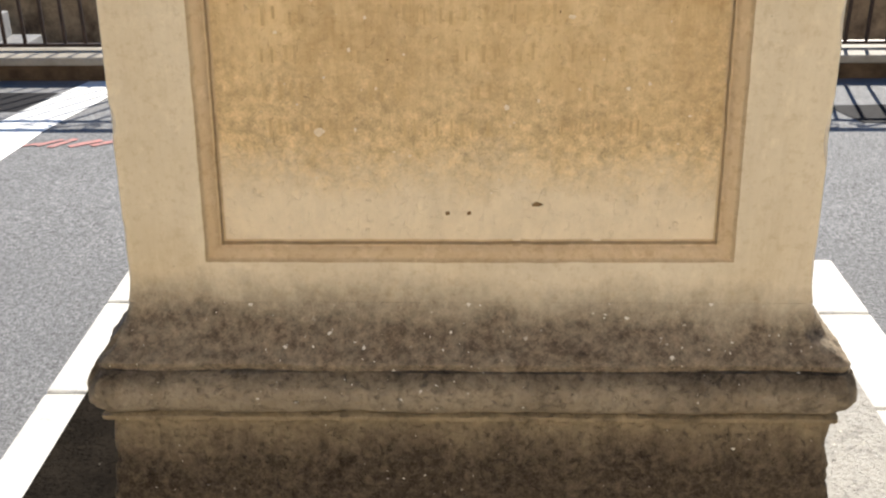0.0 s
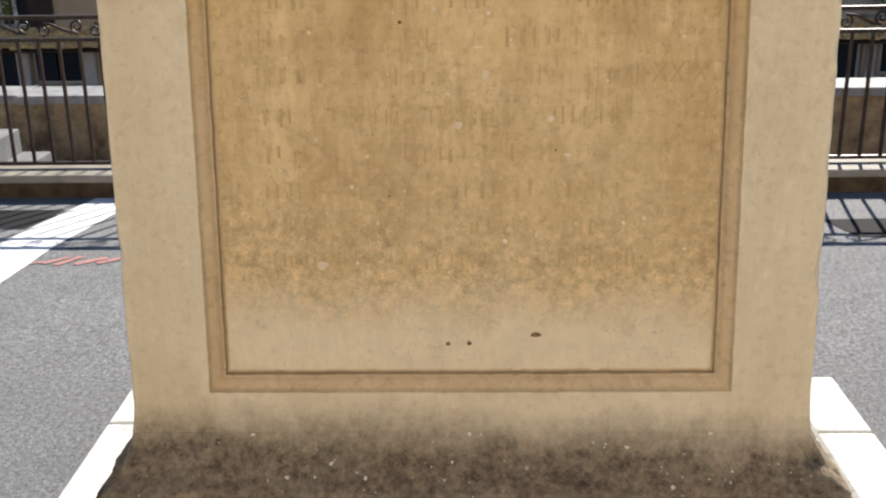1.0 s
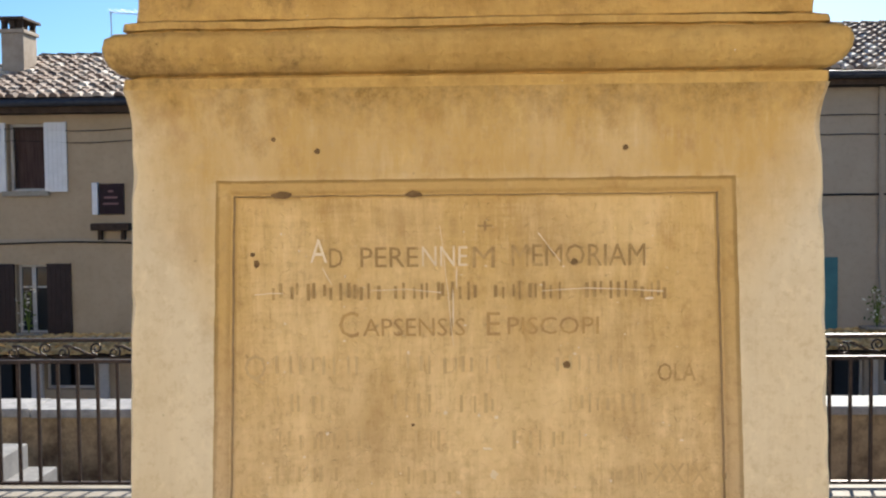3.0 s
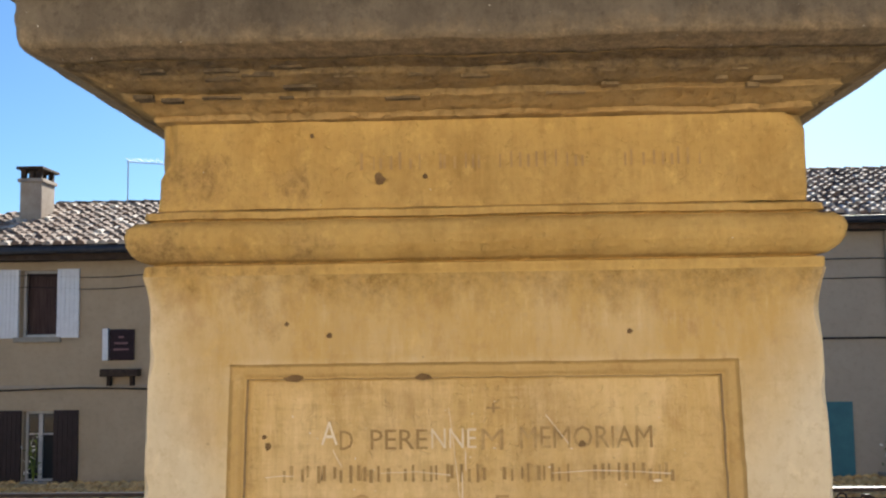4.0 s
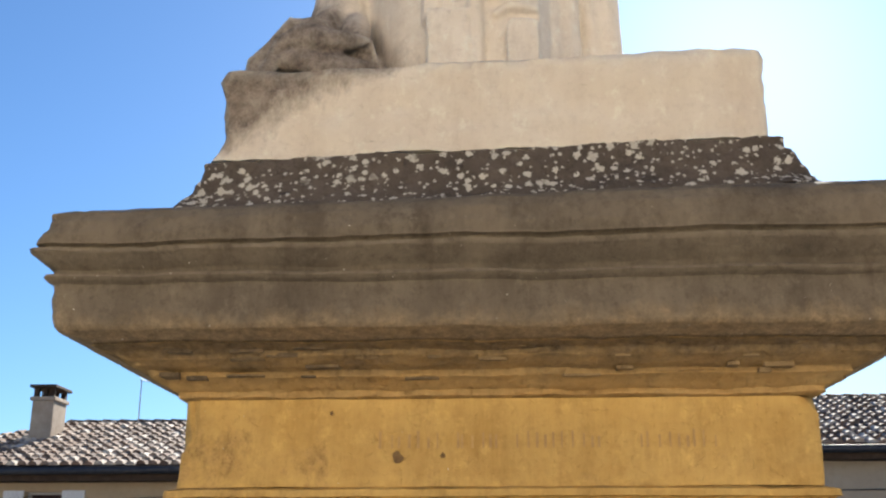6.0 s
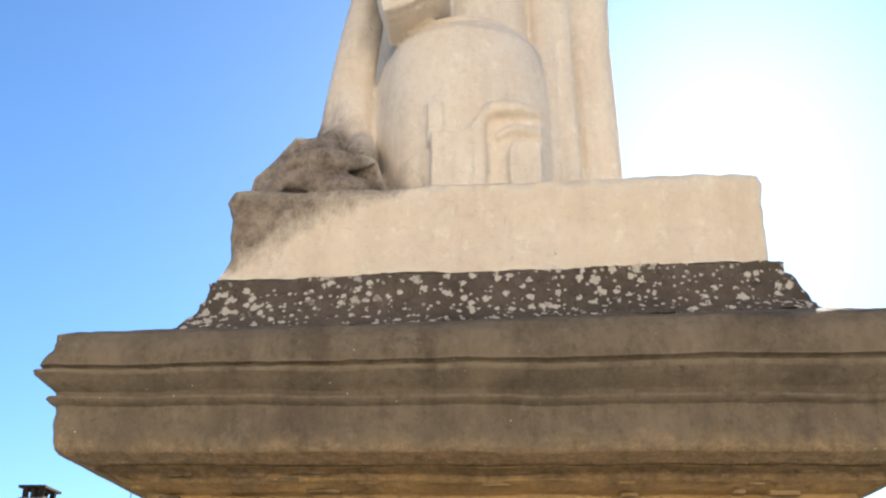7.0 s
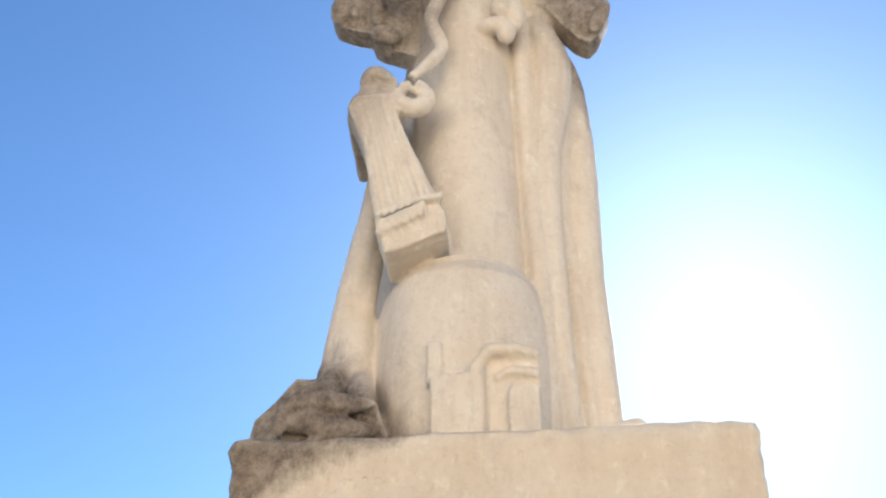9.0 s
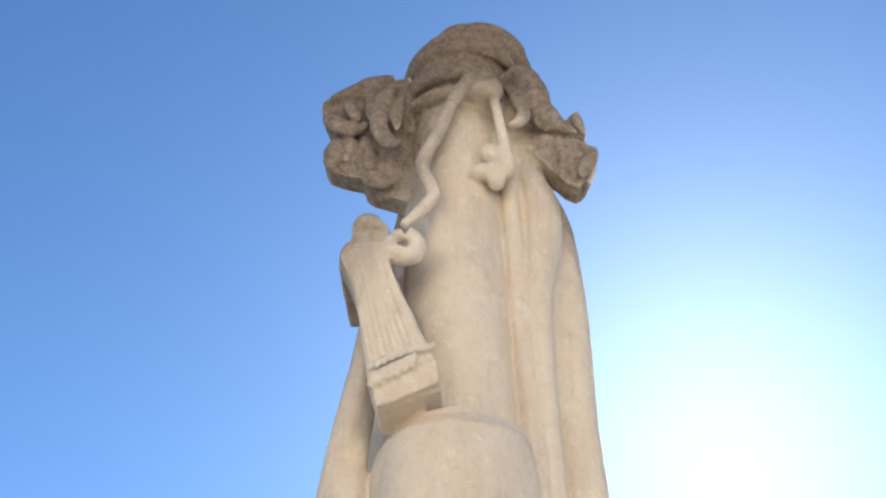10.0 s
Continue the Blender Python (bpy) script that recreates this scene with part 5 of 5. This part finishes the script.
for x0, x1 in ((-0.343, -0.16), (-0.145, 0.0), (0.018, 0.135), (0.16, 0.303)):
    bars(x0, x1, 1.674, 0.030, int((x1 - x0) / 0.013))
for z in (1.553, 1.49, 1.43, 1.372, 1.31, 1.25, 1.19, 1.13, 1.07):
    x = -0.34
    while x < 0.25:
        w = rb.uniform(0.05, 0.16)
        if min(x + w, 0.265) - x < 0.04:
            break
        bars(x, min(x + w, 0.265), z, 0.032, max(2, int(w / 0.017)), M_CARVE2)
        x += w + rb.uniform(0.03, 0.11)


def scratch(pts, width):
    """A thin pale scratch along (x, z) points of the panel."""
    verts, faces = [], []
    for i, (x, z) in enumerate(pts):
        a, b = Vector(pts[max(i - 1, 0)]), Vector(pts[min(i + 1, len(pts) - 1)])
        d = (b - a).normalized() * width * rb.uniform(0.4, 1.0)
        verts += [(x - d.y, face_y(z) - 0.0009, z + d.x), (x + d.y, face_y(z) - 0.0009, z - d.x)]
        if i:
            faces.append((2 * i - 2, 2 * i - 1, 2 * i + 1, 2 * i))
    part("scratch", mesh_of("scratch", verts, faces), M_CHALK, carving, "pale scratch")


scratch([(-0.067, 1.795), (-0.062, 1.76), (-0.058, 1.72), (-0.053, 1.675), (-0.050, 1.635), (-0.046, 1.60)], 0.0010)
scratch([(-0.37, 1.684), (-0.34, 1.687), (-0.322, 1.686)], 0.0011)
scratch([(-0.18, 1.690), (-0.12, 1.692), (-0.065, 1.686)], 0.0011)
scratch([(0.098, 1.688), (0.17, 1.692), (0.23, 1.690), (0.292, 1.686)], 0.0013)
scratch([(-0.258, 1.728), (-0.250, 1.712), (-0.243, 1.70)], 0.0014)
scratch([(0.128, 1.735), (0.105, 1.765), (0.092, 1.782)], 0.0012)


def chip(x, z, r, flat, surface, mat, parent, name):
    """A small irregular flat spot: bare stone, or a pit's shade as dark colour."""
    n = 11
    vs = [(x + r * rb.uniform(0.7, 1.2) * math.cos(2 * math.pi * k / n), surface, z + flat * r * rb.uniform(0.7, 1.2) * math.sin(2 * math.pi * k / n)) for k in range(n)]
    part(name, mesh_of(name, [(x, surface - 0.0004, z)] + vs, [(0, 1 + k, 1 + (k + 1) % n) for k in range(n)]), mat, parent)


for x, z, r, fl in ((0.15, 1.735, 0.006, 1), (0.137, 1.568, 0.006, 1), (0.101, 0.955, 0.009, 0.5), (-0.366, 1.735, 0.005, 1.4), (-0.372, 1.75, 0.004, 1), (-0.01, 0.94, 0.004, 1), (-0.045, 0.94, 0.004, 1)):
    chip(x, z, r, fl, face_y(z) - 0.0006, M_PIT, carving, "pit")
for x, z, r, fl in ((0.148, 1.262, 0.009, 0.7), (0.007, 1.432, 0.014, 0.3), (-0.025, 1.31, 0.012, 0.8), (0.12, 1.32, 0.010, 0.9), (0.018, 1.39, 0.010, 1.2), (-0.04, 1.36, 0.006, 1), (-0.25, 1.08, 0.014, 0.8), (-0.19, 1.02, 0.006, 1), (0.05, 1.12, 0.007, 1), (-0.06, 1.49, 0.006, 1), (0.24, 1.15, 0.006, 1), (-0.31, 1.24, 0.006, 0.8), (-0.046, 1.66, 0.0022, 22), (-0.04, 1.71, 0.0018, 16), (0.27, 1.675, 0.012, 0.3)):
    chip(x, z, r * 0.65, fl, face_y(z) - 0.0006, M_CHALK, carving, "bare_chip")
for x in (-0.321, -0.107):
    chip(x, 1.846, 0.016, 0.35, YC - die_half(1.846) + 0.0105, M_PIT, carving, "pit")
for k in range(60):
    z = rb.uniform(0.93, 1.8)
    chip(rb.uniform(-0.36, 0.34), z, rb.uniform(0.0012, 0.0035), rb.choice((0.6, 1, 1, 1.4)), face_y(z) - 0.0006, M_CHALK if rb.random() < 0.88 else M_PIT, carving, "bare_chip")
for x, z, r in ((0.229, 1.916, 0.005), (-0.26, 1.915, 0.005), (-0.33, 1.935, 0.004)):
    chip(x, z, r, 1, YC - die_half(z) - 0.0024, M_PIT, carving, "pit")
frieze = tagged(new("inscription"), "faint worn lettering cut in the orange frieze", "inscription")
frieze.location = (XC, YC - 0.54, 2.19)
bm = bmesh.new()
for x0, x1 in ((-0.21, -0.10), (-0.085, -0.0), (0.02, 0.17), (0.22, 0.36)):
    n = int((x1 - x0) / 0.014)
    for i in range(n):
        x = x0 + (x1 - x0) * (i + rb.uniform(0.2, 0.8)) / n
        w, h = rb.uniform(0.0014, 0.0026), rb.uniform(0.018, 0.03)
        vs = [bm.verts.new((xx, YC - 0.5412, q)) for xx, q in ((x - w, 2.19), (x + w, 2.19), (x + w, 2.19 + h), (x - w, 2.19 + h))]
        bm.faces.new(vs)
part("lettering_bar", bm, M_CARVE3, frieze)["kind"] = "stuff"
for x, z, r in ((-0.177, 2.175, 0.010), (-0.10, 2.178, 0.005), (-0.29, 2.25, 0.004)):
    chip(x, z, r, 1, YC - 0.5408, M_PIT, frieze, "pit")
